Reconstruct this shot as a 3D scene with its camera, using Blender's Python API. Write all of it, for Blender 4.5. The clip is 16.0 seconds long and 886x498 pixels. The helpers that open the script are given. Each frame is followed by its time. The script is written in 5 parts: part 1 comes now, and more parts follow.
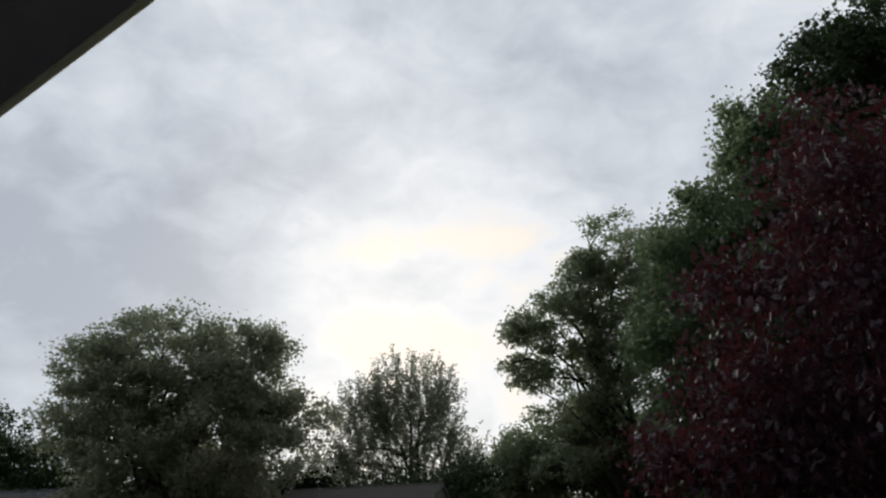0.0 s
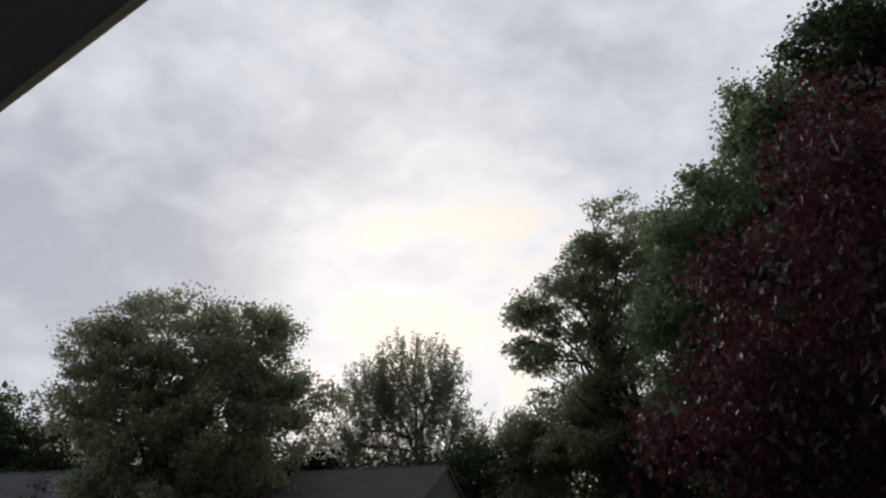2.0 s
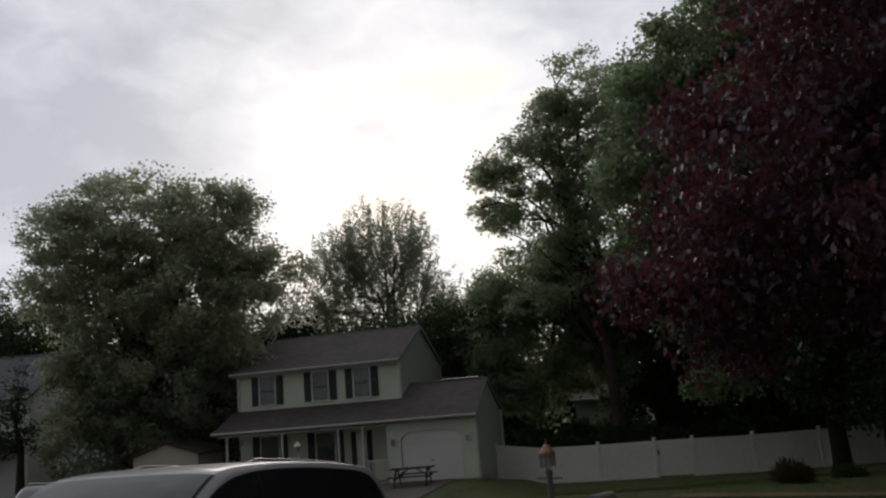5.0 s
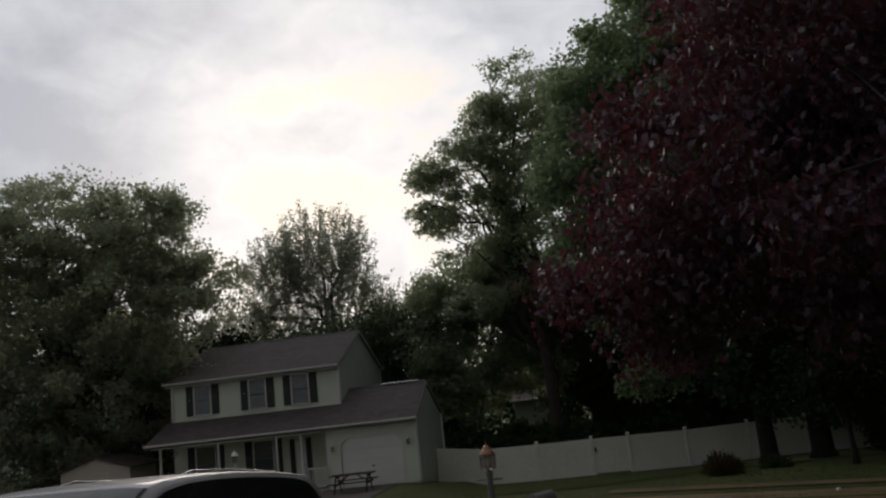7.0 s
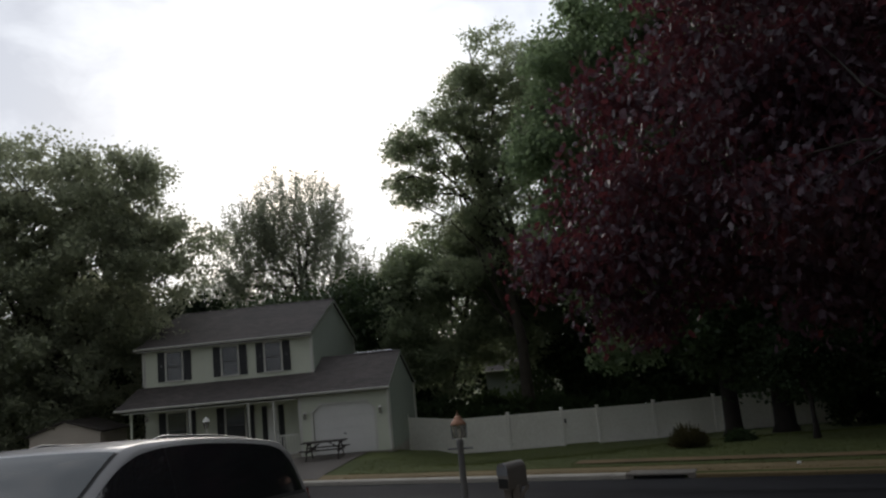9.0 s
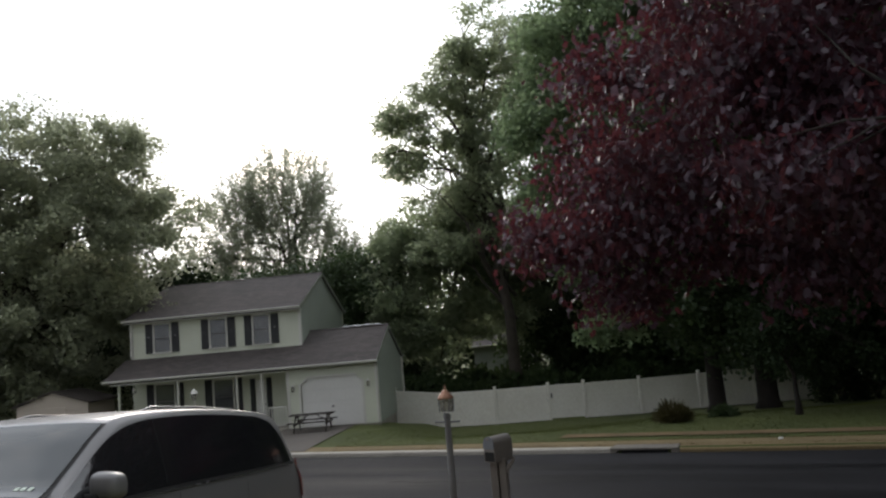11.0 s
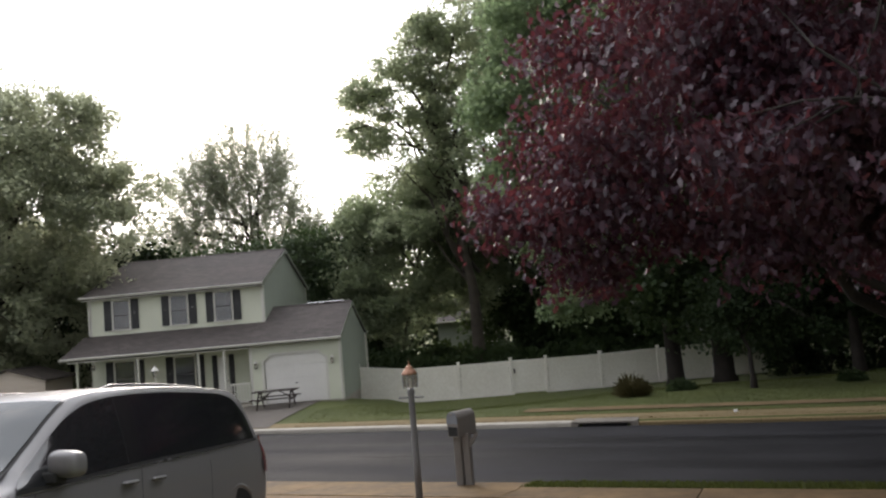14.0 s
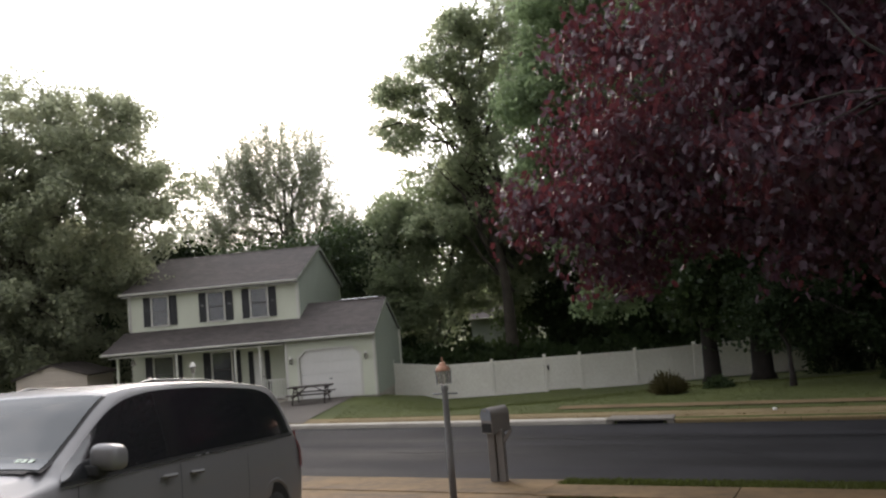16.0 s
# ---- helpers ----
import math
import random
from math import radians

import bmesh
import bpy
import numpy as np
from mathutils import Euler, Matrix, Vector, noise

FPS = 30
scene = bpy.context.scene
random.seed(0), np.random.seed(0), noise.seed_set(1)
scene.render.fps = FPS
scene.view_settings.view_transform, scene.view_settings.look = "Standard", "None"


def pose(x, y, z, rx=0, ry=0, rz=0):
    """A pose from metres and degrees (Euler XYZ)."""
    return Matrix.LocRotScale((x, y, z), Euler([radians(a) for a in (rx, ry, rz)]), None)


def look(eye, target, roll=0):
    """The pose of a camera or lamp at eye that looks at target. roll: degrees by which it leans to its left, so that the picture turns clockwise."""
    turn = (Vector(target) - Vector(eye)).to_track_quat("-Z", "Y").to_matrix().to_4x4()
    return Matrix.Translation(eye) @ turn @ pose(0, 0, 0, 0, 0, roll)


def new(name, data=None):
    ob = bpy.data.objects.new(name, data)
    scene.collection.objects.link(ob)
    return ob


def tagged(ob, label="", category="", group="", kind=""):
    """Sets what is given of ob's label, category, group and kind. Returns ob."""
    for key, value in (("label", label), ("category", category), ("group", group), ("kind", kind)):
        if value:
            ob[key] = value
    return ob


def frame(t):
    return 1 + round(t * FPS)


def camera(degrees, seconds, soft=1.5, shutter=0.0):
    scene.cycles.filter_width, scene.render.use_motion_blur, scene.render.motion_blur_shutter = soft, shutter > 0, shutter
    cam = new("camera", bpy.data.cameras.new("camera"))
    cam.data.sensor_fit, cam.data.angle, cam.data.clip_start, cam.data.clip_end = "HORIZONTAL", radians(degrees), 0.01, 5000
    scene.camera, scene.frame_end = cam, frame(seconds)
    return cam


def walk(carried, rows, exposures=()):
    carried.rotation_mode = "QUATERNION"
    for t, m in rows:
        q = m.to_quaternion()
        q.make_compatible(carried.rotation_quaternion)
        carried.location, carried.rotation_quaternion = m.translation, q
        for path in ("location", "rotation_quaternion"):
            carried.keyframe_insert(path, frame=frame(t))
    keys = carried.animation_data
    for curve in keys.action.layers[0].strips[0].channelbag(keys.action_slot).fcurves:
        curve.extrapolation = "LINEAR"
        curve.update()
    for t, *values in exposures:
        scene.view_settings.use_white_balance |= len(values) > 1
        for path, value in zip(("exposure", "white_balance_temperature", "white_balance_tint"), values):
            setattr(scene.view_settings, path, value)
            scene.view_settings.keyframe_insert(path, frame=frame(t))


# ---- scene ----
cam = camera(60.9, 16.0, soft=2.3)
EYE_Z = 3.37
PATH = [
    (0, pose(-0.0000, -0.0000, 3.37, 112.99, 1.16, 9.02)),
    (0.5, pose(-0.0019, -0.0035, 3.37, 111.87, 1.19, 8.36)),
    (1, pose(-0.0043, -0.0079, 3.37, 111.66, 1.58, 8.58)),
    (1.5, pose(-0.0043, -0.0079, 3.37, 111.63, 1.47, 9.02)),
    (2, pose(-0.0079, -0.0145, 3.37, 111.73, 1.09, 9.35)),
    (2.5, pose(-0.0046, -0.0083, 3.37, 110.55, 0.65, 9.11)),
    (3, pose(-0.0007, -0.0013, 3.37, 108.38, 0.28, 9.22)),
    (3.5, pose(-0.0000, -0.0000, 3.37, 105.49, 0.67, 9.00)),
    (3.7, pose(-0.0000, -0.0000, 3.37, 103.21, 1.55, 6.73)),
    (5.8, pose(-0.0000, -0.0000, 3.37, 101.40, 6.01, 8.46)),
    (6, pose(-0.0000, -0.0000, 3.37, 101.50, 6.23, 8.30)),
    (6.5, pose(-0.0000, -0.0000, 3.37, 101.36, 6.60, 5.93)),
    (7, pose(-0.0000, -0.0000, 3.37, 101.23, 6.36, 3.15)),
    (7.5, pose(-0.0000, -0.0000, 3.37, 100.54, 6.23, 2.11)),
    (8, pose(-0.0000, -0.0000, 3.37, 99.92, 5.88, 1.55)),
    (8.5, pose(-0.0000, -0.0000, 3.37, 99.38, 5.83, 1.50)),
    (9, pose(-0.0000, -0.0000, 3.37, 98.82, 5.40, 1.11)),
    (11.3, pose(-0.0000, -0.0000, 3.37, 96.28, 4.63, -0.19)),
    (11.5, pose(-0.0000, -0.0000, 3.37, 95.95, 4.50, -1.59)),
    (12, pose(-0.0000, -0.0000, 3.37, 96.31, 4.57, -3.24)),
    (12.5, pose(-0.0000, -0.0000, 3.37, 95.96, 4.89, -2.86)),
    (13, pose(-0.0000, -0.0000, 3.37, 95.24, 4.95, -2.08)),
    (13.5, pose(-0.0000, -0.0000, 3.37, 94.85, 4.84, -2.18)),
    (14, pose(-0.0000, -0.0000, 3.37, 94.81, 4.99, -2.53)),
    (14.5, pose(-0.0000, -0.0000, 3.37, 95.18, 5.13, -2.72)),
    (15, pose(-0.0000, -0.0000, 3.37, 95.13, 5.10, -2.60)),
    (15.5, pose(-0.0000, -0.0000, 3.37, 94.99, 5.03, -2.01)),
    (16, pose(-0.0000, -0.0000, 3.37, 94.76, 4.99, -0.00)),
]

walk(cam, PATH, exposures=[
    (0.0, 0.0, 6500, 10), (0.5, -0.32, 6500, 10), (1.0, -0.40, 6550, 11), (1.5, -0.05, 6650, 13), (3.5, 0.06, 6700, 14), (6.0, 0.20, 6800, 14), (7.0, 0.04, 6850, 14), (8.0, 0.06, 6800, 13), (9.0, 0.48, 6600, 12),
    (11.5, 1.60, 6700, 12), (12.5, 1.92, 6800, 15), (13.3, 2.08, 6850, 15), (14.0, 2.15, 6900, 15), (15.0, 2.05, 6900, 15), (16.0, 2.03, 6950, 16)])

# ---------------------------------------------------------------- sky and sun
SUN_EL, SUN_AZ = 21.0, 13.0            # degrees; azimuth to the left of straight ahead
world = bpy.data.worlds.new("overcast_sky")
scene.world = world
world.use_nodes = True
wn, wl = world.node_tree.nodes, world.node_tree.links
wn.clear()


def wnode(kind, **kw):
    n = wn.new(kind)
    for k, v in kw.items():
        n.inputs[k].default_value = v
    return n


def wmath(op, a, b=None, c=None):
    n = wn.new("ShaderNodeMath")
    n.operation = op
    for i, v in enumerate((a, b, c)):
        if v is None:
            continue
        if isinstance(v, (int, float)):
            n.inputs[i].default_value = v
        else:
            wl.new(v, n.inputs[i])
    return n.outputs[0]


w_dir = wn.new("ShaderNodeTexCoord").outputs["Generated"]
w_flat = wn.new("ShaderNodeVectorMath")
w_flat.operation = "MULTIPLY"
w_flat.inputs[1].default_value = (1.0, 1.0, 1.5)
wl.new(w_dir, w_flat.inputs[0])
w_noise = wnode("ShaderNodeTexNoise", Scale=3.1, Detail=7.0, Roughness=0.52, Distortion=0.25)
wl.new(w_flat.outputs[0], w_noise.inputs["Vector"])
w_noise2 = wnode("ShaderNodeTexNoise", Scale=7.5, Detail=5.0, Roughness=0.5, Distortion=0.4)
wl.new(w_flat.outputs[0], w_noise2.inputs["Vector"])
# the direction, pushed about by noise so that cloud edges are ragged
w_off = wn.new("ShaderNodeVectorMath")
w_off.operation = "MULTIPLY_ADD"
wl.new(w_noise.outputs["Color"], w_off.inputs[0])
w_off.inputs[1].default_value = (0.30, 0.30, 0.22)
w_sub = wn.new("ShaderNodeVectorMath")
w_sub.operation = "SUBTRACT"
wl.new(w_dir, w_sub.inputs[0])
w_sub.inputs[1].default_value = (0.15, 0.15, 0.11)
wl.new(w_sub.outputs[0], w_off.inputs[2])


def w_blob(centre, sharp, amount, flat=1.0):
    """A soft round mass of cloud or light round a direction; flat > 1 squeezes it in height."""
    d = wn.new("ShaderNodeVectorMath")
    d.operation = "SUBTRACT"
    wl.new(w_off.outputs[0], d.inputs[0])
    d.inputs[1].default_value = centre
    s = wn.new("ShaderNodeVectorMath")
    s.operation = "MULTIPLY"
    wl.new(d.outputs[0], s.inputs[0])
    s.inputs[1].default_value = (1.0, 1.0, flat)
    q = wn.new("ShaderNodeVectorMath")
    q.operation = "DOT_PRODUCT"
    wl.new(s.outputs[0], q.inputs[0])
    wl.new(s.outputs[0], q.inputs[1])
    e = wmath("POWER", 2.718, wmath("MULTIPLY", q.outputs["Value"], -sharp))
    return wmath("MULTIPLY", e, amount)


w_val = wmath("MULTIPLY_ADD", w_noise.outputs["Fac"], 0.50, 0.065)
w_val = wmath("ADD", w_val, wmath("MULTIPLY_ADD", w_noise2.outputs["Fac"], 0.50, -0.25))
w_noise3 = wnode("ShaderNodeTexNoise", Scale=13.0, Detail=6.0, Roughness=0.55, Distortion=0.5)
wl.new(w_flat.outputs[0], w_noise3.inputs["Vector"])
w_val = wmath("ADD", w_val, wmath("MULTIPLY_ADD", w_noise3.outputs["Fac"], 0.50, -0.25))
for centre, sharp, amount, flat in (
        ((-0.22, 0.92, 0.31), 18.0, 0.17, 1.2),      # thin bright cloud in front of the sun
        ((-0.24, 0.885, 0.395), 90.0, 0.15, 2.0),
        ((-0.08, 0.91, 0.400), 70.0, 0.16, 2.2),
        ((-0.27, 0.92, 0.270), 70.0, 0.14, 2.0),
        ((-0.22, 0.93, 0.19), 14.0, 0.10, 1.4),
        ((-0.56, 0.765, 0.36), 20.0, -0.34, 1.2),    # grey bank
        ((-0.43, 0.80, 0.42), 45.0, -0.12, 1.4),
        ((-0.18, 0.92, 0.338), 110.0, -0.34, 2.2),
        ((0.11, 0.84, 0.53), 30.0, -0.14, 1.8)):
    w_val = wmath("ADD", w_val, w_blob(centre, sharp, amount, flat))
w_ramp = wn.new("ShaderNodeValToRGB")
wl.new(w_val, w_ramp.inputs["Fac"])
els = w_ramp.color_ramp.elements
els[0].position, els[0].color = 0.0, (0.40, 0.435, 0.49, 1)
els[1].position, els[1].color = 0.92, (0.92, 0.835, 0.72, 1)
for at, col in ((0.31, (0.60, 0.645, 0.695, 1)), (0.48, (0.735, 0.762, 0.795, 1)), (0.62, (0.84, 0.785, 0.71, 1))):
    els.new(at).color = col
w_sky = wn.new("ShaderNodeTexSky")
w_sky.sky_type, w_sky.sun_disc = "NISHITA", False
w_sky.sun_elevation, w_sky.sun_rotation = radians(SUN_EL), radians(-SUN_AZ)
w_blue = wn.new("ShaderNodeMix")
w_blue.data_type = "RGBA"
w_blue.blend_type = "ADD"
w_blue.inputs["Factor"].default_value = 0.01
wl.new(w_ramp.outputs["Color"], w_blue.inputs["A"])
wl.new(w_sky.outputs["Color"], w_blue.inputs["B"])
# the cloud cover darkens smoothly away from the low sun
w_side = wn.new("ShaderNodeVectorMath")
w_side.operation = "DOT_PRODUCT"
wl.new(w_dir, w_side.inputs[0])
w_side.inputs[1].default_value = (-0.20, 0.90, 0.38)
w_fall = wn.new("ShaderNodeMapRange")
w_fall.interpolation_type = "SMOOTHSTEP"
for key, value in (("From Min", -0.35), ("From Max", 0.80), ("To Min", 0.27), ("To Max", 1.0)):
    w_fall.inputs[key].default_value = value
wl.new(w_side.outputs["Value"], w_fall.inputs["Value"])
w_bg = wnode("ShaderNodeBackground")
wl.new(w_fall.outputs["Result"], w_bg.inputs["Strength"])
wl.new(w_blue.outputs["Result"], w_bg.inputs["Color"])
w_out = wn.new("ShaderNodeOutputWorld")
wl.new(w_bg.outputs[0], w_out.inputs[0])

sun_data = bpy.data.lights.new("sun", "SUN")
sun_data.energy, sun_data.angle, sun_data.color = 0.6, radians(25), (1.0, 0.95, 0.88)
sun = new("sun", sun_data)
sun_dir = Vector((-math.sin(radians(SUN_AZ)) * math.cos(radians(SUN_EL)), math.cos(radians(SUN_AZ)) * math.cos(radians(SUN_EL)), math.sin(radians(SUN_EL))))
sun.matrix_world = look(sun_dir * 60, (0, 0, 0))

# ---------------------------------------------------------------- materials
def surface(name, c1, c2, big=0.6, fine=18.0, rough=0.8, bump=0.2, metal=0.0, mix_fine=0.5, spec=0.4, coat=0.0, rough_var=0.1):
    """A worn surface: two colours mixed by noise at two scales, with fine relief."""
    m = bpy.data.materials.new(name)
    m.use_nodes = True
    n, l = m.node_tree.nodes, m.node_tree.links
    b = n["Principled BSDF"]
    tc = n.new("ShaderNodeTexCoord").outputs["Object"]
    a = n.new("ShaderNodeTexNoise")
    a.inputs["Scale"].default_value, a.inputs["Detail"].default_value = big, 5
    f = n.new("ShaderNodeTexNoise")
    f.inputs["Scale"].default_value, f.inputs["Detail"].default_value = fine, 4
    l.new(tc, a.inputs["Vector"])
    l.new(tc, f.inputs["Vector"])
    k = n.new("ShaderNodeMix")
    k.inputs["Factor"].default_value = mix_fine
    l.new(a.outputs["Fac"], k.inputs["A"])
    l.new(f.outputs["Fac"], k.inputs["B"])
    r = n.new("ShaderNodeValToRGB")
    r.color_ramp.elements[0].position, r.color_ramp.elements[0].color = 0.32, (*c1, 1)
    r.color_ramp.elements[1].position, r.color_ramp.elements[1].color = 0.68, (*c2, 1)
    l.new(k.outputs["Result"], r.inputs["Fac"])
    l.new(r.outputs["Color"], b.inputs["Base Color"])
    v = n.new("ShaderNodeMapRange")
    v.inputs["To Min"].default_value, v.inputs["To Max"].default_value = max(0.03, rough - rough_var), min(1, rough + rough_var)
    l.new(a.outputs["Fac"], v.inputs["Value"])
    l.new(v.outputs["Result"], b.inputs["Roughness"])
    b.inputs["Metallic"].default_value = metal
    b.inputs["Specular IOR Level"].default_value = spec
    b.inputs["Coat Weight"].default_value = coat
    if bump:
        u = n.new("ShaderNodeBump")
        u.inputs["Strength"].default_value, u.inputs["Distance"].default_value = bump, 0.02
        l.new(f.outputs["Fac"], u.inputs["Height"])
        l.new(u.outputs["Normal"], b.inputs["Normal"])
    return m


def courses(m, step, depth, dark=0.0, axis="Z"):
    """Adds overlapping horizontal courses (clapboards) to a material's relief."""
    n, l = m.node_tree.nodes, m.node_tree.links
    b = n["Principled BSDF"]
    tc = n.new("ShaderNodeTexCoord").outputs["Object"]
    s = n.new("ShaderNodeSeparateXYZ")
    l.new(tc, s.inputs[0])
    d = n.new("ShaderNodeMath")
    d.operation = "DIVIDE"
    l.new(s.outputs[axis], d.inputs[0])
    d.inputs[1].default_value = step
    fr = n.new("ShaderNodeMath")
    fr.operation = "FRACT"
    l.new(d.outputs[0], fr.inputs[0])
    inv = n.new("ShaderNodeMath")
    inv.operation = "SUBTRACT"
    inv.inputs[0].default_value = 1.0
    l.new(fr.outputs[0], inv.inputs[1])
    u = n.new("ShaderNodeBump")
    u.inputs["Strength"].default_value, u.inputs["Distance"].default_value = 1.0, depth
    l.new(inv.outputs[0], u.inputs["Height"])
    old = b.inputs["Normal"].links[0].from_socket if b.inputs["Normal"].links else None
    if old:
        l.new(old, u.inputs["Normal"])
    l.new(u.outputs["Normal"], b.inputs["Normal"])
    return m


def shingle(name, c1, c2):
    """Asphalt shingles: short courses of tabs, each a little different."""
    m = surface(name, c1, c2, 0.5, 30, 0.9, 0.3)
    n, l = m.node_tree.nodes, m.node_tree.links
    b = n["Principled BSDF"]
    tc = n.new("ShaderNodeTexCoord").outputs["Object"]
    br = n.new("ShaderNodeTexBrick")
    br.inputs["Scale"].default_value = 1.0
    br.inputs["Brick Width"].default_value, br.inputs["Row Height"].default_value = 0.33, 0.14
    br.inputs["Mortar Size"].default_value = 0.006
    br.inputs["Color1"].default_value, br.inputs["Color2"].default_value = (0.8, 0.8, 0.8, 1), (1.25, 1.2, 1.2, 1)
    br.inputs["Mortar"].default_value = (0.45, 0.45, 0.45, 1)
    l.new(tc, br.inputs["Vector"])
    mul = n.new("ShaderNodeMix")
    mul.data_type, mul.blend_type = "RGBA", "MULTIPLY"
    mul.inputs["Factor"].default_value = 1.0
    src = b.inputs["Base Color"].links[0].from_socket
    l.new(src, mul.inputs["A"])
    l.new(br.outputs["Color"], mul.inputs["B"])
    l.new(mul.outputs["Result"], b.inputs["Base Color"])
    return m


def leaf_mat(name, dark, light, through_it, rough=0.45, spec=0.4, glow=0.35):
    """Leaves that differ one by one, and let some light through."""
    m = bpy.data.materials.new(name)
    m.use_nodes = True
    n, l = m.node_tree.nodes, m.node_tree.links
    b = n["Principled BSDF"]
    g = n.new("ShaderNodeNewGeometry")
    r = n.new("ShaderNodeValToRGB")
    r.color_ramp.elements[0].color, r.color_ramp.elements[1].color = (*dark, 1), (*light, 1)
    tc = n.new("ShaderNodeTexCoord").outputs["Object"]
    a = n.new("ShaderNodeTexNoise")
    a.inputs["Scale"].default_value, a.inputs["Detail"].default_value = 0.45, 3
    l.new(tc, a.inputs["Vector"])
    k = n.new("ShaderNodeMix")
    k.inputs["Factor"].default_value = 0.45
    l.new(g.outputs["Random Per Island"], k.inputs["A"])
    l.new(a.outputs["Fac"], k.inputs["B"])
    l.new(k.outputs["Result"], r.inputs["Fac"])
    l.new(r.outputs["Color"], b.inputs["Base Color"])
    b.inputs["Roughness"].default_value = rough
    b.inputs["Specular IOR Level"].default_value = spec
    t = n.new("ShaderNodeBsdfTranslucent")
    t.inputs["Color"].default_value = (*through_it, 1)
    x = n.new("ShaderNodeMixShader")
    x.inputs[0].default_value = glow * 0.9
    l.new(b.outputs[0], x.inputs[1])
    l.new(t.outputs[0], x.inputs[2])
    l.new(x.outputs[0], n["Material Output"].inputs["Surface"])
    return m


def glass(name, tint, rough=0.06, clear=0.0):
    """Window glass that mirrors the sky; clear: how much of what is behind shows through."""
    m = bpy.data.materials.new(name)
    m.use_nodes = True
    b = m.node_tree.nodes["Principled BSDF"]
    b.inputs["Base Color"].default_value = (*tint, 1)
    b.inputs["Roughness"].default_value = rough
    b.inputs["Specular IOR Level"].default_value = 0.5
    b.inputs["Coat Weight"].default_value = 0.3
    b.inputs["Transmission Weight"].default_value = clear
    return m


siding = courses(surface("pale_green_siding", (0.56, 0.58, 0.47), (0.64, 0.66, 0.545), 0.8, 22, 0.6, 0.05), 0.115, 0.02)
siding_white = courses(surface("white_siding", (0.62, 0.61, 0.58), (0.70, 0.69, 0.66), 0.8, 22, 0.6, 0.05), 0.115, 0.02)
siding_own = courses(surface("grey_siding", (0.40, 0.39, 0.38), (0.46, 0.45, 0.44), 0.8, 22, 0.6, 0.05), 0.115, 0.02)
trim_white = surface("white_trim", (0.58, 0.57, 0.52), (0.70, 0.69, 0.64), 1.2, 25, 0.5, 0.04)
door_white = surface("white_door_paint", (0.71, 0.70, 0.67), (0.79, 0.78, 0.75), 0.9, 20, 0.45, 0.03)
roof_dark = shingle("dark_shingles", (0.054, 0.047, 0.045), (0.088, 0.077, 0.073))
roof_grey = shingle("grey_shingles", (0.085, 0.088, 0.10), (0.12, 0.122, 0.135))
roof_brown = shingle("brown_shingles", (0.05, 0.042, 0.038), (0.085, 0.072, 0.064))
shutter_m = courses(surface("dark_shutters", (0.012, 0.013, 0.014), (0.026, 0.027, 0.028), 3, 30, 0.55, 0.05), 0.05, 0.012)
pane_m = glass("window_glass", (0.50, 0.52, 0.54), 0.03, 0.9)
curtain_m = surface("grey_blind", (0.105, 0.10, 0.105), (0.165, 0.155, 0.16), 4, 30, 0.8, 0.05)
dark_metal = surface("dark_metal", (0.02, 0.02, 0.021), (0.04, 0.04, 0.042), 4, 40, 0.5, 0.1, 0.6)
concrete = surface("wet_concrete", (0.056, 0.036, 0.018), (0.185, 0.122, 0.062), 1.3, 7, 0.8, 0.3, spec=0.22, mix_fine=0.35, rough_var=0.15)
concrete_pale = surface("pale_kerb_concrete", (0.26, 0.24, 0.205), (0.42, 0.39, 0.34), 1.4, 16, 0.75, 0.3)
concrete_dark = surface("stained_concrete", (0.10, 0.09, 0.08), (0.22, 0.20, 0.17), 1.4, 16, 0.75, 0.3)
soil = surface("dry_verge", (0.125, 0.092, 0.045), (0.225, 0.168, 0.085), 0.9, 20, 0.95, 0.4)
path_soil = surface("worn_path_soil", (0.085, 0.058, 0.027), (0.20, 0.137, 0.068), 0.7, 14, 0.95, 0.6)
drive_asphalt = surface("grey_drive_asphalt", (0.070, 0.060, 0.052), (0.122, 0.106, 0.091), 0.7, 40, 0.8, 0.3)
lawn = surface("mown_lawn", (0.040, 0.052, 0.011), (0.086, 0.099, 0.026), 0.35, 26, 0.95, 0.4)
grass_m = leaf_mat("grass_blades", (0.044, 0.058, 0.013), (0.102, 0.116, 0.031), (0.095, 0.115, 0.026), 0.6, 0.2, 0.35)
dry_grass_m = leaf_mat("dry_grass_blades", (0.080, 0.064, 0.027), (0.165, 0.128, 0.060), (0.12, 0.09, 0.04), 0.7, 0.2, 0.3)
vinyl = surface("white_vinyl", (0.71, 0.68, 0.61), (0.88, 0.86, 0.80), 0.55, 9, 0.45, 0.02)
bark = surface("grey_brown_bark", (0.028, 0.023, 0.018), (0.075, 0.062, 0.050), 2.5, 22, 0.95, 1.0)
bark_dark = surface("dark_bark", (0.012, 0.010, 0.009), (0.035, 0.028, 0.024), 2.5, 22, 0.95, 1.0)
leaf_oak = leaf_mat("oak_leaves", (0.066, 0.076, 0.056), (0.150, 0.166, 0.120), (0.46, 0.49, 0.33), 0.5, 0.4, 0.68)
leaf_deep = leaf_mat("deep_green_leaves", (0.024, 0.044, 0.021), (0.068, 0.102, 0.048), (0.09, 0.135, 0.045))
leaf_bright = leaf_mat("fresh_green_leaves", (0.058, 0.100, 0.050), (0.142, 0.192, 0.116), (0.33, 0.42, 0.22), 0.5, 0.35, 0.60)
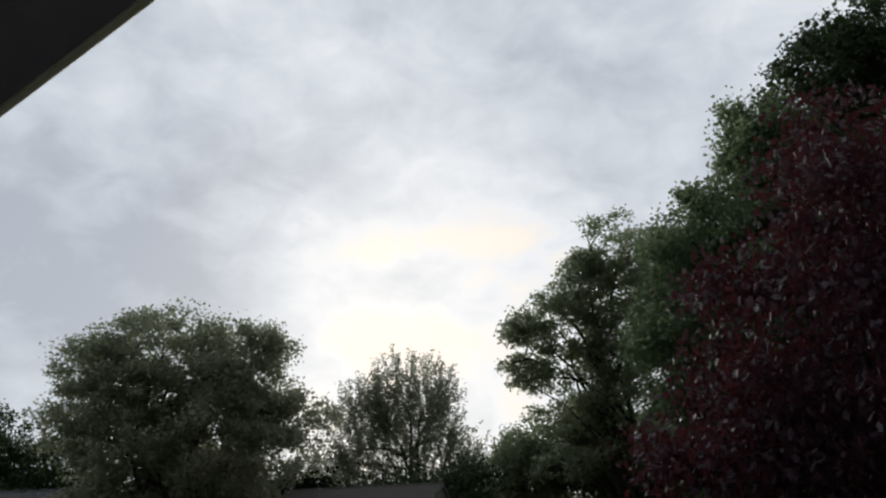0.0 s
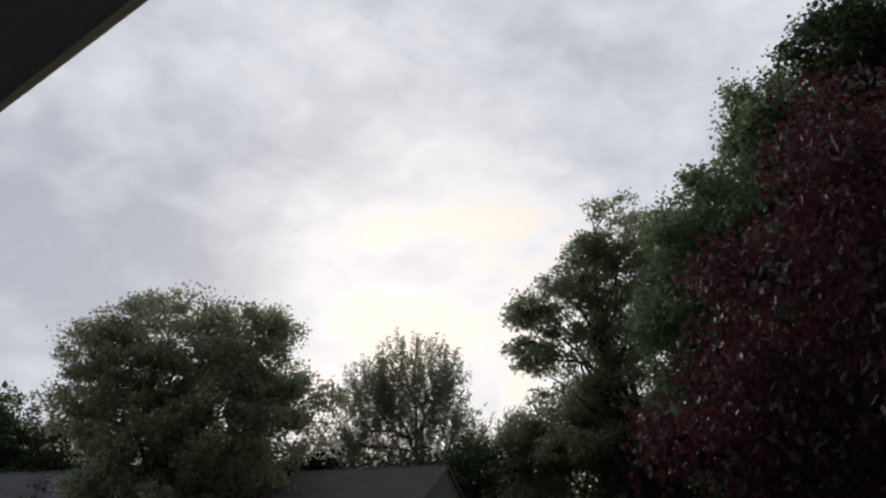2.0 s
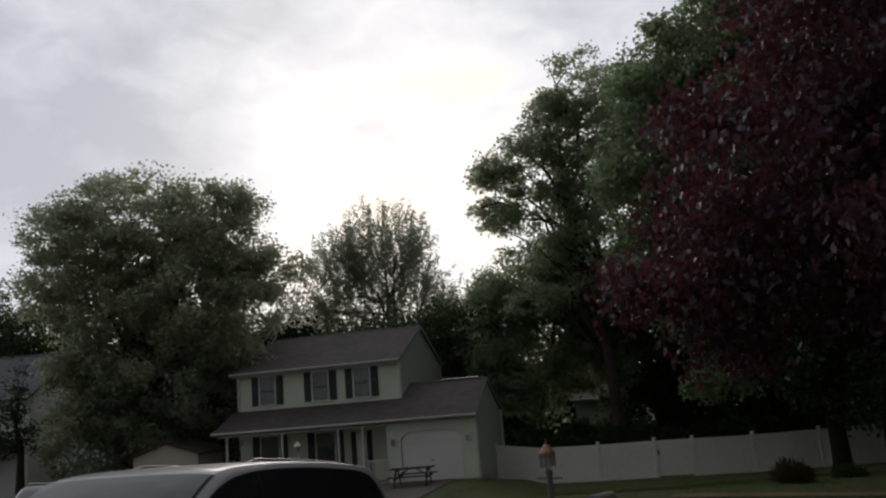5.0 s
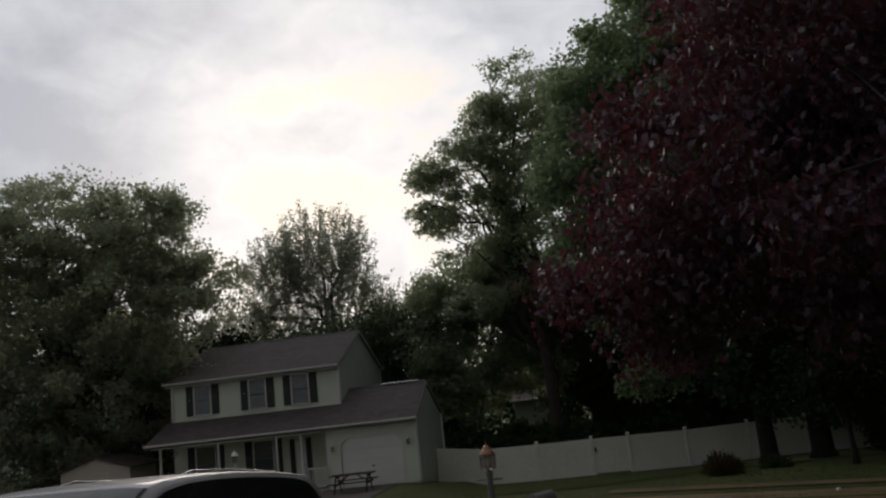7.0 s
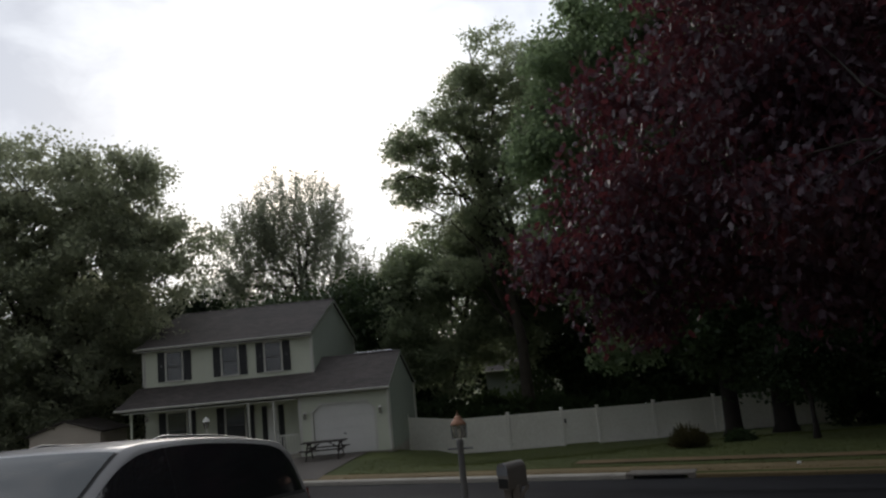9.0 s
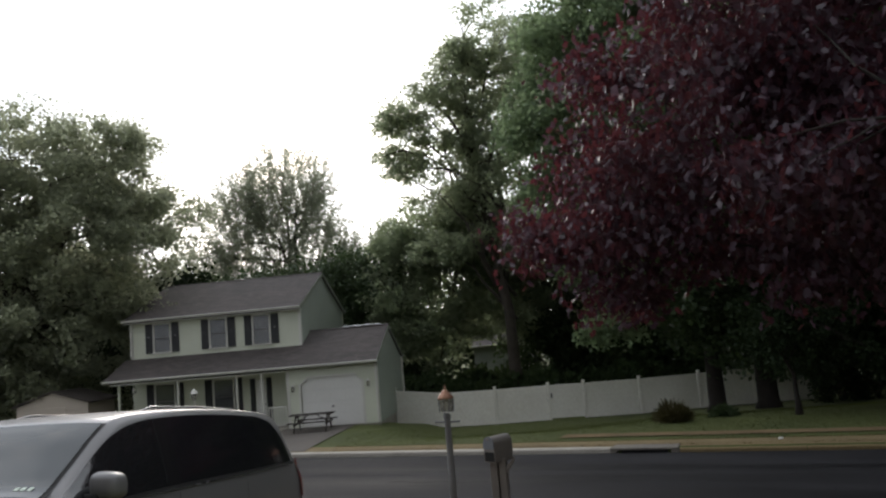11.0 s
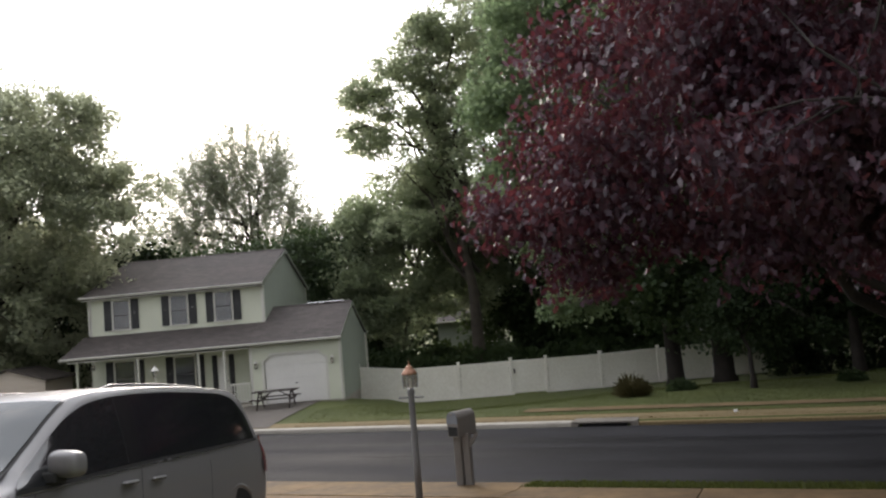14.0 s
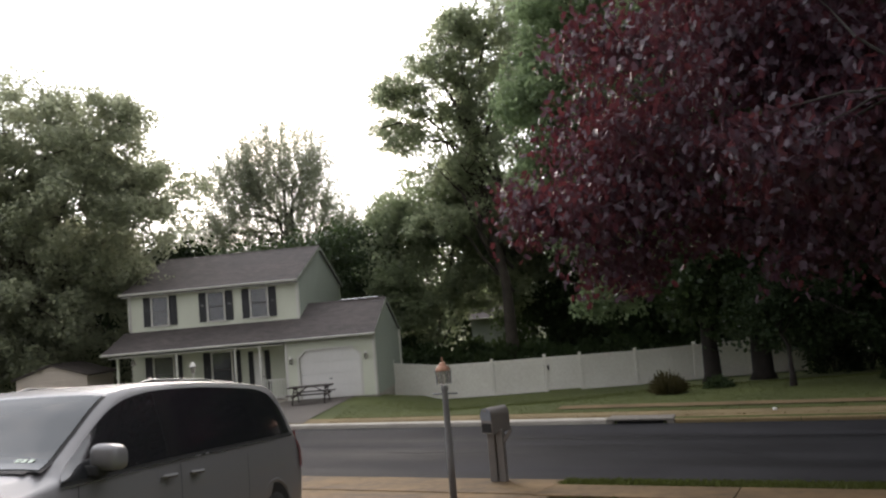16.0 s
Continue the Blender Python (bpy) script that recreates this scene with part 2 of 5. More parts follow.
leaf_sparse = leaf_mat("young_leaves", (0.090, 0.100, 0.070), (0.18, 0.19, 0.135), (0.41, 0.44, 0.32), 0.45, 0.4, 0.55)
leaf_red = leaf_mat("dark_red_maple_leaves", (0.010, 0.0068, 0.0125), (0.060, 0.028, 0.049), (0.165, 0.040, 0.044), 0.50, 0.38, 0.31)
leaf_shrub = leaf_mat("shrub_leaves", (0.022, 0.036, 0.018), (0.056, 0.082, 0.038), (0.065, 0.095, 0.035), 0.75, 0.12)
wood_dark = surface("dark_stained_wood", (0.018, 0.013, 0.011), (0.042, 0.030, 0.024), 3, 30, 0.7, 0.4)
post_grey = surface("grey_painted_post", (0.10, 0.10, 0.105), (0.17, 0.17, 0.175), 3, 30, 0.55, 0.15)
copper = surface("weathered_copper", (0.19, 0.095, 0.058), (0.29, 0.155, 0.10), 5, 40, 0.45, 0.1, 0.5)
lamp_glass = glass("lantern_glass", (0.62, 0.60, 0.56), 0.15, 0.75)
plastic_grey = surface("grey_taupe_plastic", (0.11, 0.10, 0.092), (0.17, 0.155, 0.14), 3, 40, 0.55, 0.08)
plastic_door = surface("grey_blue_plastic", (0.10, 0.108, 0.125), (0.15, 0.16, 0.18), 3, 40, 0.5, 0.08)
# near-black colour in place of shade inside hollows that are not cut out
black_hole = surface("black_hollow_shade", (0.005, 0.005, 0.005), (0.010, 0.010, 0.010), 3, 30, 0.9, 0)
van_paint = surface("silver_grey_car_paint", (0.150, 0.147, 0.150), (0.170, 0.167, 0.170), 0.5, 300, 0.45, 0.0, 0.25, 0.3, 0.4, 0.45, 0.03)
van_glass = glass("tinted_car_glass", (0.012, 0.012, 0.014), 0.10)
door_glass_m = glass("smoky_car_glass", (0.013, 0.014, 0.015), 0.03)
gloss_black = surface("gloss_black_trim", (0.012, 0.012, 0.013), (0.017, 0.017, 0.018), 2, 40, 0.16, 0.0)
screen_glass = glass("windscreen_glass", (0.026, 0.034, 0.038), 0.05)
screen_glass.node_tree.nodes["Principled BSDF"].inputs["Coat Weight"].default_value = 0.0
screen_glass.node_tree.nodes["Principled BSDF"].inputs["Specular IOR Level"].default_value = 0.28
rake_m = surface("grey_green_rake", (0.20, 0.22, 0.18), (0.26, 0.28, 0.23), 1.5, 20, 0.7, 0.05)
car_dark = surface("black_car_paint", (0.008, 0.008, 0.010), (0.012, 0.012, 0.015), 0.5, 300, 0.25, 0.0, 0.3, 0.3, 0.5, 0.8, 0.02)
rubber = surface("black_rubber", (0.010, 0.010, 0.010), (0.022, 0.022, 0.022), 4, 40, 0.75, 0.2)
chrome = surface("dull_chrome", (0.40, 0.40, 0.41), (0.52, 0.52, 0.53), 4, 40, 0.25, 0.02, 0.9)
red_lens = surface("red_tail_lens", (0.10, 0.006, 0.012), (0.16, 0.012, 0.018), 6, 40, 0.25, 0.0)
sticker_m = surface("pale_sticker", (0.42, 0.52, 0.44), (0.62, 0.68, 0.60), 8, 40, 0.6, 0.0)
# blue put into the colour for the shaded look, against green lawn bounce
soffit_m = courses(surface("shade_tinted_soffit_boards", (0.21, 0.18, 0.31), (0.28, 0.245, 0.40), 1, 14, 0.7, 0.1), 0.30, 0.01, axis="Y")
shed_m = courses(surface("tan_shed_siding", (0.50, 0.43, 0.36), (0.57, 0.50, 0.42), 1, 20, 0.7, 0.1), 0.2, 0.015)
litter = surface("white_litter", (0.7, 0.7, 0.7), (0.8, 0.8, 0.8), 5, 30, 0.6, 0)


def road_material():
    """Damp asphalt with long smooth wheel tracks, patches and fine grain."""
    m = surface("damp_asphalt", (0.012, 0.012, 0.0135), (0.024, 0.024, 0.027), 0.5, 60, 0.5, 0.25, 0.0, 0.4, 0.15, 0.0, 0.1)
    n, l = m.node_tree.nodes, m.node_tree.links
    b = n["Principled BSDF"]
    tc = n.new("ShaderNodeTexCoord").outputs["Object"]
    mp = n.new("ShaderNodeMapping")
    mp.inputs["Scale"].default_value = (0.09, 1.1, 1.0)
    l.new(tc, mp.inputs["Vector"])
    s = n.new("ShaderNodeTexNoise")
    s.inputs["Scale"].default_value, s.inputs["Detail"].default_value = 1.0, 7
    l.new(mp.outputs[0], s.inputs["Vector"])
    v = n.new("ShaderNodeMapRange")
    v.inputs["From Min"].default_value, v.inputs["From Max"].default_value = 0.3, 0.7
    v.inputs["To Min"].default_value, v.inputs["To Max"].default_value = 0.68, 0.90
    l.new(s.outputs["Fac"], v.inputs["Value"])
    l.new(v.outputs["Result"], b.inputs["Roughness"])
    mul = n.new("ShaderNodeMix")
    mul.data_type, mul.blend_type = "RGBA", "MULTIPLY"
    mul.inputs["Factor"].default_value = 1.0
    w = n.new("ShaderNodeValToRGB")
    w.color_ramp.elements[0].position, w.color_ramp.elements[0].color = 0.36, (0.44, 0.44, 0.46, 1)
    w.color_ramp.elements[1].position, w.color_ramp.elements[1].color = 0.64, (1.28, 1.27, 1.27, 1)
    l.new(s.outputs["Fac"], w.inputs["Fac"])
    l.new(b.inputs["Base Color"].links[0].from_socket, mul.inputs["A"])
    l.new(w.outputs["Color"], mul.inputs["B"])
    l.new(mul.outputs["Result"], b.inputs["Base Color"])
    return m


asphalt = road_material()
tar = surface("tar_seam", (0.006, 0.006, 0.006), (0.010, 0.010, 0.010), 3, 30, 0.95, 0.1, spec=0.05)
# grey siding with the shade of the trees darkened into its colour
siding_tree_shaded = courses(surface("tree_shaded_grey_siding", (0.16, 0.175, 0.16), (0.21, 0.225, 0.205), 0.8, 22, 0.7, 0.05), 0.115, 0.02)
clump_m = leaf_mat("olive_grass_clump", (0.050, 0.045, 0.018), (0.14, 0.12, 0.055), (0.08, 0.07, 0.03), 0.7, 0.2, 0.3)
muddy_kerb = surface("muddy_kerb_concrete", (0.045, 0.028, 0.018), (0.115, 0.075, 0.045), 2.2, 14, 0.9, 0.4)
joint_m = surface("earth_filled_joint", (0.055, 0.039, 0.022), (0.110, 0.080, 0.046), 2, 20, 0.9, 0.3)
leaf_airy = leaf_mat("airy_oak_leaves", (0.085, 0.108, 0.070), (0.165, 0.195, 0.130), (0.44, 0.49, 0.31), 0.5, 0.4, 0.68)
# leaf colour taken near black to carry the deep shade under the crowns
leaf_gloom = leaf_mat("shade_darkened_leaves", (0.010, 0.018, 0.009), (0.027, 0.042, 0.019), (0.025, 0.038, 0.013), 0.75, 0.12)
leaf_mid = leaf_mat("mid_green_leaves", (0.072, 0.095, 0.060), (0.152, 0.185, 0.118), (0.42, 0.48, 0.29), 0.5, 0.4, 0.64)
# sage hue, darkened so the colour itself holds the side walls' shade
siding_sage_shaded = courses(surface("shaded_sage_siding", (0.25, 0.285, 0.235), (0.31, 0.345, 0.29), 0.8, 22, 0.65, 0.05), 0.115, 0.02)


# ---------------------------------------------------------------- building helpers
def part(name, bm, material, parent=None, label="", smooth=False):
    """Links a bmesh as one mesh object, under parent if there is one."""
    me = bpy.data.meshes.new(name)
    bmesh.ops.recalc_face_normals(bm, faces=bm.faces)
    bm.to_mesh(me)
    bm.free()
    me.materials.append(material)
    if smooth:
        me.shade_smooth()
    ob = new(name, me)
    ob.parent = parent
    if label:
        ob["label"] = label
    return ob


def thing(name, m, label, category, group="", kind=""):
    ob = new(name)
    ob.matrix_world = m
    ob.empty_display_size = 0.2
    return tagged(ob, label, category, group, kind)


def box(bm, x0, x1, y0, y1, z0, z1, bevel=0.0):
    m = Matrix.LocRotScale(((x0 + x1) / 2, (y0 + y1) / 2, (z0 + z1) / 2), None, (abs(x1 - x0), abs(y1 - y0), abs(z1 - z0)))
    made = bmesh.ops.create_cube(bm, size=1, matrix=m)["verts"]
    if bevel:
        edges = list({e for v in made for e in v.link_edges})
        bmesh.ops.bevel(bm, geom=edges, offset=bevel, segments=1, profile=0.5, affect="EDGES")
    return bm


def boxed(x0, x1, y0, y1, z0, z1, bevel=0.0):
    return box(bmesh.new(), x0, x1, y0, y1, z0, z1, bevel)


def prism(bm, outline, way):
    """Sweeps a closed outline of 3D points along a vector."""
    a = [bm.verts.new(p) for p in outline]
    b = [bm.verts.new(Vector(p) + Vector(way)) for p in outline]
    bm.faces.new(a)
    bm.faces.new(list(reversed(b)))
    for i in range(len(a)):
        j = (i + 1) % len(a)
        bm.faces.new((a[i], b[i], b[j], a[j]))
    return bm


def tube(bm, path, radii, sides=6, cap=True):
    """A round bar along points, its radius changing from point to point."""
    rings = []
    path = [Vector(p) for p in path]
    for i, p in enumerate(path):
        d = (path[min(i + 1, len(path) - 1)] - path[max(i - 1, 0)]).normalized()
        s = d.cross(Vector((0.31, 0.95, 0.05)) if abs(d.z) > 0.7 else Vector((0, 0, 1))).normalized()
        t = d.cross(s)
        rings.append([bm.verts.new(p + (s * math.cos(k * 2 * math.pi / sides) + t * math.sin(k * 2 * math.pi / sides)) * radii[i]) for k in range(sides)])
    for a, b in zip(rings, rings[1:]):
        for k in range(sides):
            bm.faces.new((a[k], a[(k + 1) % sides], b[(k + 1) % sides], b[k]))
    if cap:
        bm.faces.new(rings[0])
        bm.faces.new(list(reversed(rings[-1])))
    return bm


def lathe(bm, profile, sides=16, at=(0, 0, 0)):
    """Turns (radius, height) pairs round a vertical axis."""
    rings = []
    for r, z in profile:
        rings.append([bm.verts.new((at[0] + r * math.cos(k * 2 * math.pi / sides), at[1] + r * math.sin(k * 2 * math.pi / sides), at[2] + z)) for k in range(sides)])
    for a, b in zip(rings, rings[1:]):
        for k in range(sides):
            bm.faces.new((a[k], a[(k + 1) % sides], b[(k + 1) % sides], b[k]))
    bm.faces.new(list(reversed(rings[0])))
    bm.faces.new(rings[-1])
    return bm


def smooth_step(t):
    t = min(1.0, max(0.0, t))
    return t * t * (3 - 2 * t)


# ---------------------------------------------------------------- ground, road, kerbs
# Street frame: a runs along the street, b across it, away from the camera.
STREET = radians(-25.0)
UA = Vector((math.cos(STREET), math.sin(STREET), 0))
UB = Vector((-UA.y, UA.x, 0))
STREET_M = Matrix.Rotation(STREET, 4, "Z")
KERB_NEAR, KERB_FAR = 13.0, 20.5


def street(a, b, z=0.0):
    p = UA * a + UB * b
    return Vector((p.x, p.y, z))


def ground_z(x, y):
    """Height of the ground: our lot falls to the street, the lot beyond falls away beside the house."""
    b = x * UB.x + y * UB.y
    if b < KERB_NEAR:
        near = 0.24 + 0.122 * (KERB_NEAR - b)
        return min(near, 1.78) if near < 1.6 else 1.6 + 0.18 * smooth_step((near - 1.6) / 0.36)
    z = 0.09 * (1 - smooth_step((b - 21.5) / 6))
    drop = smooth_step((y - 24) / 12) * smooth_step((x + 4) / 4.3)
    drop = max(drop, 0.62 * smooth_step((y - 34.2) / 3.6) * smooth_step((x + 4.2) / 1.2))
    z -= 0.93 * drop
    return z + 0.04 * math.sin(x * 0.5) * math.sin(y * 0.37) * smooth_step((b - 22) / 5)


def spread(start, stop, step, out, far):
    v = list(np.arange(start, stop + 1e-6, step))
    lo, hi, s = start, stop, step
    while hi < far:
        s *= out
        hi += s
        lo -= s
        v = [lo] + v + [hi]
    return v


def ground_sheet():
    """The ground in one sheet to the horizon; under the street it lies lower than the asphalt."""
    aa = spread(-42, 46, 0.8, 1.5, 1800)
    bb = spread(-6, 56, 0.8, 1.5, 1800)
    bb = sorted([b for b in bb if not (KERB_NEAR - 0.5 < b < KERB_FAR + 0.5)] + [KERB_NEAR - 0.10, KERB_NEAR - 0.05, KERB_FAR + 0.05, KERB_FAR + 0.10])
    bm = bmesh.new()
    rows = []
    for b in bb:
        row = []
        for a in aa:
            p = street(a, b)
            z = ground_z(p.x, p.y) if abs(a) < 400 and abs(b) < 400 else (1.78 if b < 0 else 0.0)
            if KERB_NEAR - 0.07 < b < KERB_FAR + 0.07:
                z = -0.25
            row.append(bm.verts.new((a, b, z)))
        rows.append(row)
    for r, s in zip(rows, rows[1:]):
        for k in range(len(aa) - 1):
            bm.faces.new((r[k], r[k + 1], s[k + 1], s[k]))
    ob = part("ground", bm, lawn, None, smooth=True)
    ob.matrix_world = STREET_M
    return tagged(ob, "mown green lawn sloping down to the street", "lawn", kind="structure")


def strip(name, material, a0, a1, b_list, label, category, step=1.0, thick=0.0):
    """A sheet along the street from a list of (b, z or None for the ground's own height plus 3 cm)."""
    bm = bmesh.new()
    n = max(1, int((a1 - a0) / step))
    rows = []
    for i in range(n + 1):
        a = a0 + (a1 - a0) * i / n
        row = []
        for b, z in b_list:
            p = street(a, b)
            row.append(bm.verts.new((a, b, ground_z(p.x, p.y) + 0.03 if z is None else z)))
        rows.append(row)
    for r, s in zip(rows, rows[1:]):
        for k in range(len(b_list) - 1):
            bm.faces.new((r[k], s[k], s[k + 1], r[k + 1]))
    ob = part(name, bm, material)
    ob.matrix_world = STREET_M
    return tagged(ob, label, category, kind="structure")


ground_sheet()
strip("road", asphalt, -260, 260, [(KERB_NEAR, 0.10), (14.5, 0.125), (16.75, 0.15), (19.0, 0.05), (KERB_FAR, -0.03)],
      "damp dark asphalt street with smooth wheel tracks", "road", 4.0)
for a0, a1, b in ((-9.2, -6.3, 15.9), (-14.5, -10.2, 17.6)):
    bm = bmesh.new()
    n = 24
    pts = [(a0 + (a1 - a0) * i / n, b + 0.05 * math.sin(i * 0.7) + 0.02 * math.sin(i * 2.3)) for i in range(n + 1)]
    lo = [bm.verts.new((a, q - 0.02, 0)) for a, q in pts]
    hi = [bm.verts.new((a, q + 0.025, 0)) for a, q in pts]
    for i in range(n):
        bm.faces.new((lo[i], lo[i + 1], hi[i + 1], hi[i]))
    ob = part("tar_seam", bm, tar)
    ob.matrix_world = STREET_M @ Matrix.Translation((0, 0, 0.145 if b < 16 else 0.105))
    tagged(ob, "black tar seam sealed across the asphalt", "tar seam", kind="structure")


def kerb(name, label, b0, b1, z0, z1, top_front, a0, a1, material):
    """A kerb stone line cut into lengths, with a rounded front edge."""
    root = thing(name, STREET_M, label, "kerb", kind="structure")
    a = a0
    meshes = {}
    while a < a1 - 0.1:
        length = 3.0
        if "k" not in meshes:
            bm = bmesh.new()
            if top_front < 0:
                prof = [(b0, z0), (b0, z1), (b1 - 0.03, z1), (b1, z1 - 0.03), (b1, z0)]
            else:
                prof = [(b0, z0), (b0, z1 - 0.03), (b0 + 0.03, z1), (b1, z1), (b1, z0)]
            prism(bm, [(0.008, b, z) for b, z in prof], (length - 0.016, 0, 0))
            first = part("kerb_stone", bm, material, root)
            meshes["k"] = first.data
            first.location.x = a
        else:
            o = new("kerb_stone", meshes["k"])
            o.parent = root
            o.location.x = a
        a += length
    return root


kerb("kerb_near", "low stained concrete kerb beside the wet apron", KERB_NEAR - 0.16, KERB_NEAR, -0.1, 0.20, -1, -3.9, 32.1, muddy_kerb)
kerb("kerb_far", "pale concrete kerb along the far lawn", KERB_FAR, KERB_FAR + 0.30, -0.2, 0.10, 1, -44.0, -5.0, concrete_pale)
kerb("kerb_far_dirty", "dirt-stained low kerb along the far verge", KERB_FAR, KERB_FAR + 0.30, -0.2, 0.075, 1, -3.2, 44.8, soil)
strip("verge", soil, -45, 60, [(KERB_FAR + 0.28, 0.09), (KERB_FAR + 0.7, None), (KERB_FAR + 1.15, None)], "strip of dry brown grass beside the kerb", "verge")
strip("sidewalk_far", path_soil, -7, 60, [(22.55, None), (23.3, None)], "dry tan footpath worn along the verge", "path")
strip("apron", joint_m, -30, -3.9, [(11.0, None), (12.0, None), (12.9, 0.235), (13.0, 0.14)], "wet tan concrete driveway apron meeting the street", "pavement")
strip("sidewalk_near", joint_m, -3.9, 40, [(10.9, None), (12.25, None)], "wet tan concrete footpath behind a grass strip", "pavement")


def slabs(owner, a0, a1, step, bands):
    """Concrete slabs with open joints, each following the fall of the ground."""
    root = bpy.data.objects[owner]
    for b0, b1 in bands:
        z0, z1 = 0.24 + 0.122 * (KERB_NEAR - b0) + 0.045, 0.24 + 0.122 * (KERB_NEAR - b1) + 0.045
        bm = bmesh.new()
        prism(bm, [(0.006, b0 + 0.006, z0), (step - 0.006, b0 + 0.006, z0), (step - 0.006, b1 - 0.006, z1), (0.006, b1 - 0.006, z1)], (0, 0, -0.05))
        edges = [e for e in bm.edges if min(v.co.z for v in e.verts) > min(z0, z1) - 0.01]
        bmesh.ops.bevel(bm, geom=edges, offset=0.008, segments=1, profile=0.5, affect="EDGES")
        first = None
        a = a0
        while a < a1 - 0.1:
            if first is None:
                first = part("slab", bm, concrete, root)
                first.location.x = a
            else:
                o = new("slab", first.data)
                o.parent = root
                o.location.x = a
            a += step


slabs("apron", -15.9, -3.9, 4.0, ((11.0, 12.9),))
slabs("sidewalk_near", -3.9, 24.6, 2.85, ((10.9, 12.25),))
strip("driveway", concrete, -8.2, -3.6, [(0.6, None), (3, None), (6, None), (9, None), (11.0, None)], "concrete driveway under the parked van", "driveway")

# storm drain in the far kerb
drain = thing("storm_drain", STREET_M, "concrete storm drain inlet with a dark slot in the kerb", "storm drain", kind="structure")
part("cover_slab", boxed(-4.98, -3.22, KERB_FAR - 0.03, KERB_FAR + 0.55, 0.045, 0.115, 0.02), concrete_dark, drain)
part("inlet", boxed(-4.7, -3.5, KERB_FAR + 0.03, KERB_FAR + 0.5, -0.15, 0.055), black_hole, drain, "black block for the shaded opening")
for a in (-5.0, -3.4):
    part("pier", boxed(a, a + 0.2, KERB_FAR - 0.02, KERB_FAR + 0.5, -0.15, 0.08, 0.01), concrete_dark, drain)
bm = boxed(-0.05, 0.05, -0.04, 0.04, 0, 0.06, 0.015)
cup = part("crumpled_litter", bm, litter)
p = street(-0.8, KERB_FAR + 0.9)
cup.location = (p.x, p.y, ground_z(p.x, p.y) + 0.02)
tagged(cup, "small crumpled white litter on the verge", "litter")

# ---------------------------------------------------------------- our own house, round the camera
wall = part("wall_own", boxed(-14, 14, -1.15, -0.95, 0.5, 4.45), siding_own)
wall.matrix_world = Matrix.Rotation(radians(-28.6), 4, "Z")
tagged(wall, "grey clapboard wall of the house behind the camera", "wall", kind="structure")
EAVE_B, EAVE_Z = 0.577, EYE_Z + 1.01
porch = thing("porch_roof", Matrix.Rotation(radians(-28.6), 4, "Z"), "dim boarded soffit and eave of the near house", "eave", kind="structure")
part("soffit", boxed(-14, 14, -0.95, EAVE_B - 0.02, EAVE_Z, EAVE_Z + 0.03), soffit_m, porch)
part("fascia", boxed(-14, 14, EAVE_B - 0.02, EAVE_B, EAVE_Z - 0.01, EAVE_Z + 0.18, 0.004), trim_white, porch)
part("roof_slope", prism(bmesh.new(), [(-14, EAVE_B, EAVE_Z + 0.21), (-14, -5.0, EAVE_Z + 2.6), (-14, -5.0, EAVE_Z + 2.5), (-14, EAVE_B, EAVE_Z + 0.18)], (28, 0, 0)), roof_dark, porch)

# ---------------------------------------------------------------- the house across the street
def window(parent, a0, a1, b, z0, z1, shutters=True, blind=0.45):
    """A double-hung window in a wall that faces -b, with sashes, panes, sill and louvred shutters."""
    w = part("window", boxed(a0, a1, b - 0.01, b + 0.06, z0, z1), curtain_m, parent, "white double-hung window with grey blinds")
    for name, q in (("jamb", (a0 - 0.07, a0, z0, z1)), ("jamb", (a1, a1 + 0.07, z0, z1)), ("head", (a0 - 0.07, a1 + 0.07, z1, z1 + 0.09)), ("sill", (a0 - 0.10, a1 + 0.10, z0 - 0.07, z0))):
        part(name, boxed(q[0], q[1], b - 0.07, b + 0.02, q[2], q[3], 0.006), trim_white, w)
    mid = (z0 + z1) / 2
    for name, lo, hi, d in (("lower_pane", z0, mid, 0.03), ("upper_pane", mid, z1, 0.045)):
        pane = part(name, boxed(a0 + 0.03, a1 - 0.03, b - d, b - d + 0.006, lo + 0.03, hi - 0.03), pane_m, w)
        pane.visible_shadow = False
    part("meeting_rail", boxed(a0, a1, b - 0.055, b - 0.012, mid - 0.025, mid + 0.025, 0.004), curtain_m, w)
    if shutters:
        for lo in (a0 - 0.45, a1 + 0.09):
            s = part("shutter", boxed(lo, lo + 0.36, b - 0.045, b, z0 - 0.03, z1 + 0.05, 0.008), shutter_m, parent, "dark louvred shutter")
            part("mid_rail", boxed(lo + 0.03, lo + 0.33, b - 0.055, b - 0.045, mid - 0.04, mid + 0.04), shutter_m, s)
            part("tie_back", boxed(lo + 0.17, lo + 0.22, b - 0.07, b - 0.055, mid + 0.05, mid + 0.10), chrome, s)
    return w


def gable_roof(name, parent, a0, a1, b0, b1, z_eave, z_ridge, material, thick=0.14):
    """Two sloping slabs that meet at a ridge running along a."""
    mid = (b0 + b1) / 2
    r = None
    for n, (bb, zz) in (("front", (b0, z_eave)), ("rear", (b1, z_eave))):
        bm = prism(bmesh.new(), [(a0, bb, zz), (a0, mid, z_ridge), (a0, mid, z_ridge - thick), (a0, bb, zz - thick)], (a1 - a0, 0, 0))
        o = part(name, bm, material, parent, "dark asphalt shingles")
        r = r or o
    part("ridge_cap", prism(bmesh.new(), [(a0, mid - 0.14, z_ridge - 0.03), (a0, mid, z_ridge + 0.03), (a0, mid + 0.14, z_ridge - 0.03)], (a1 - a0, 0, 0)), material, r)
    return r


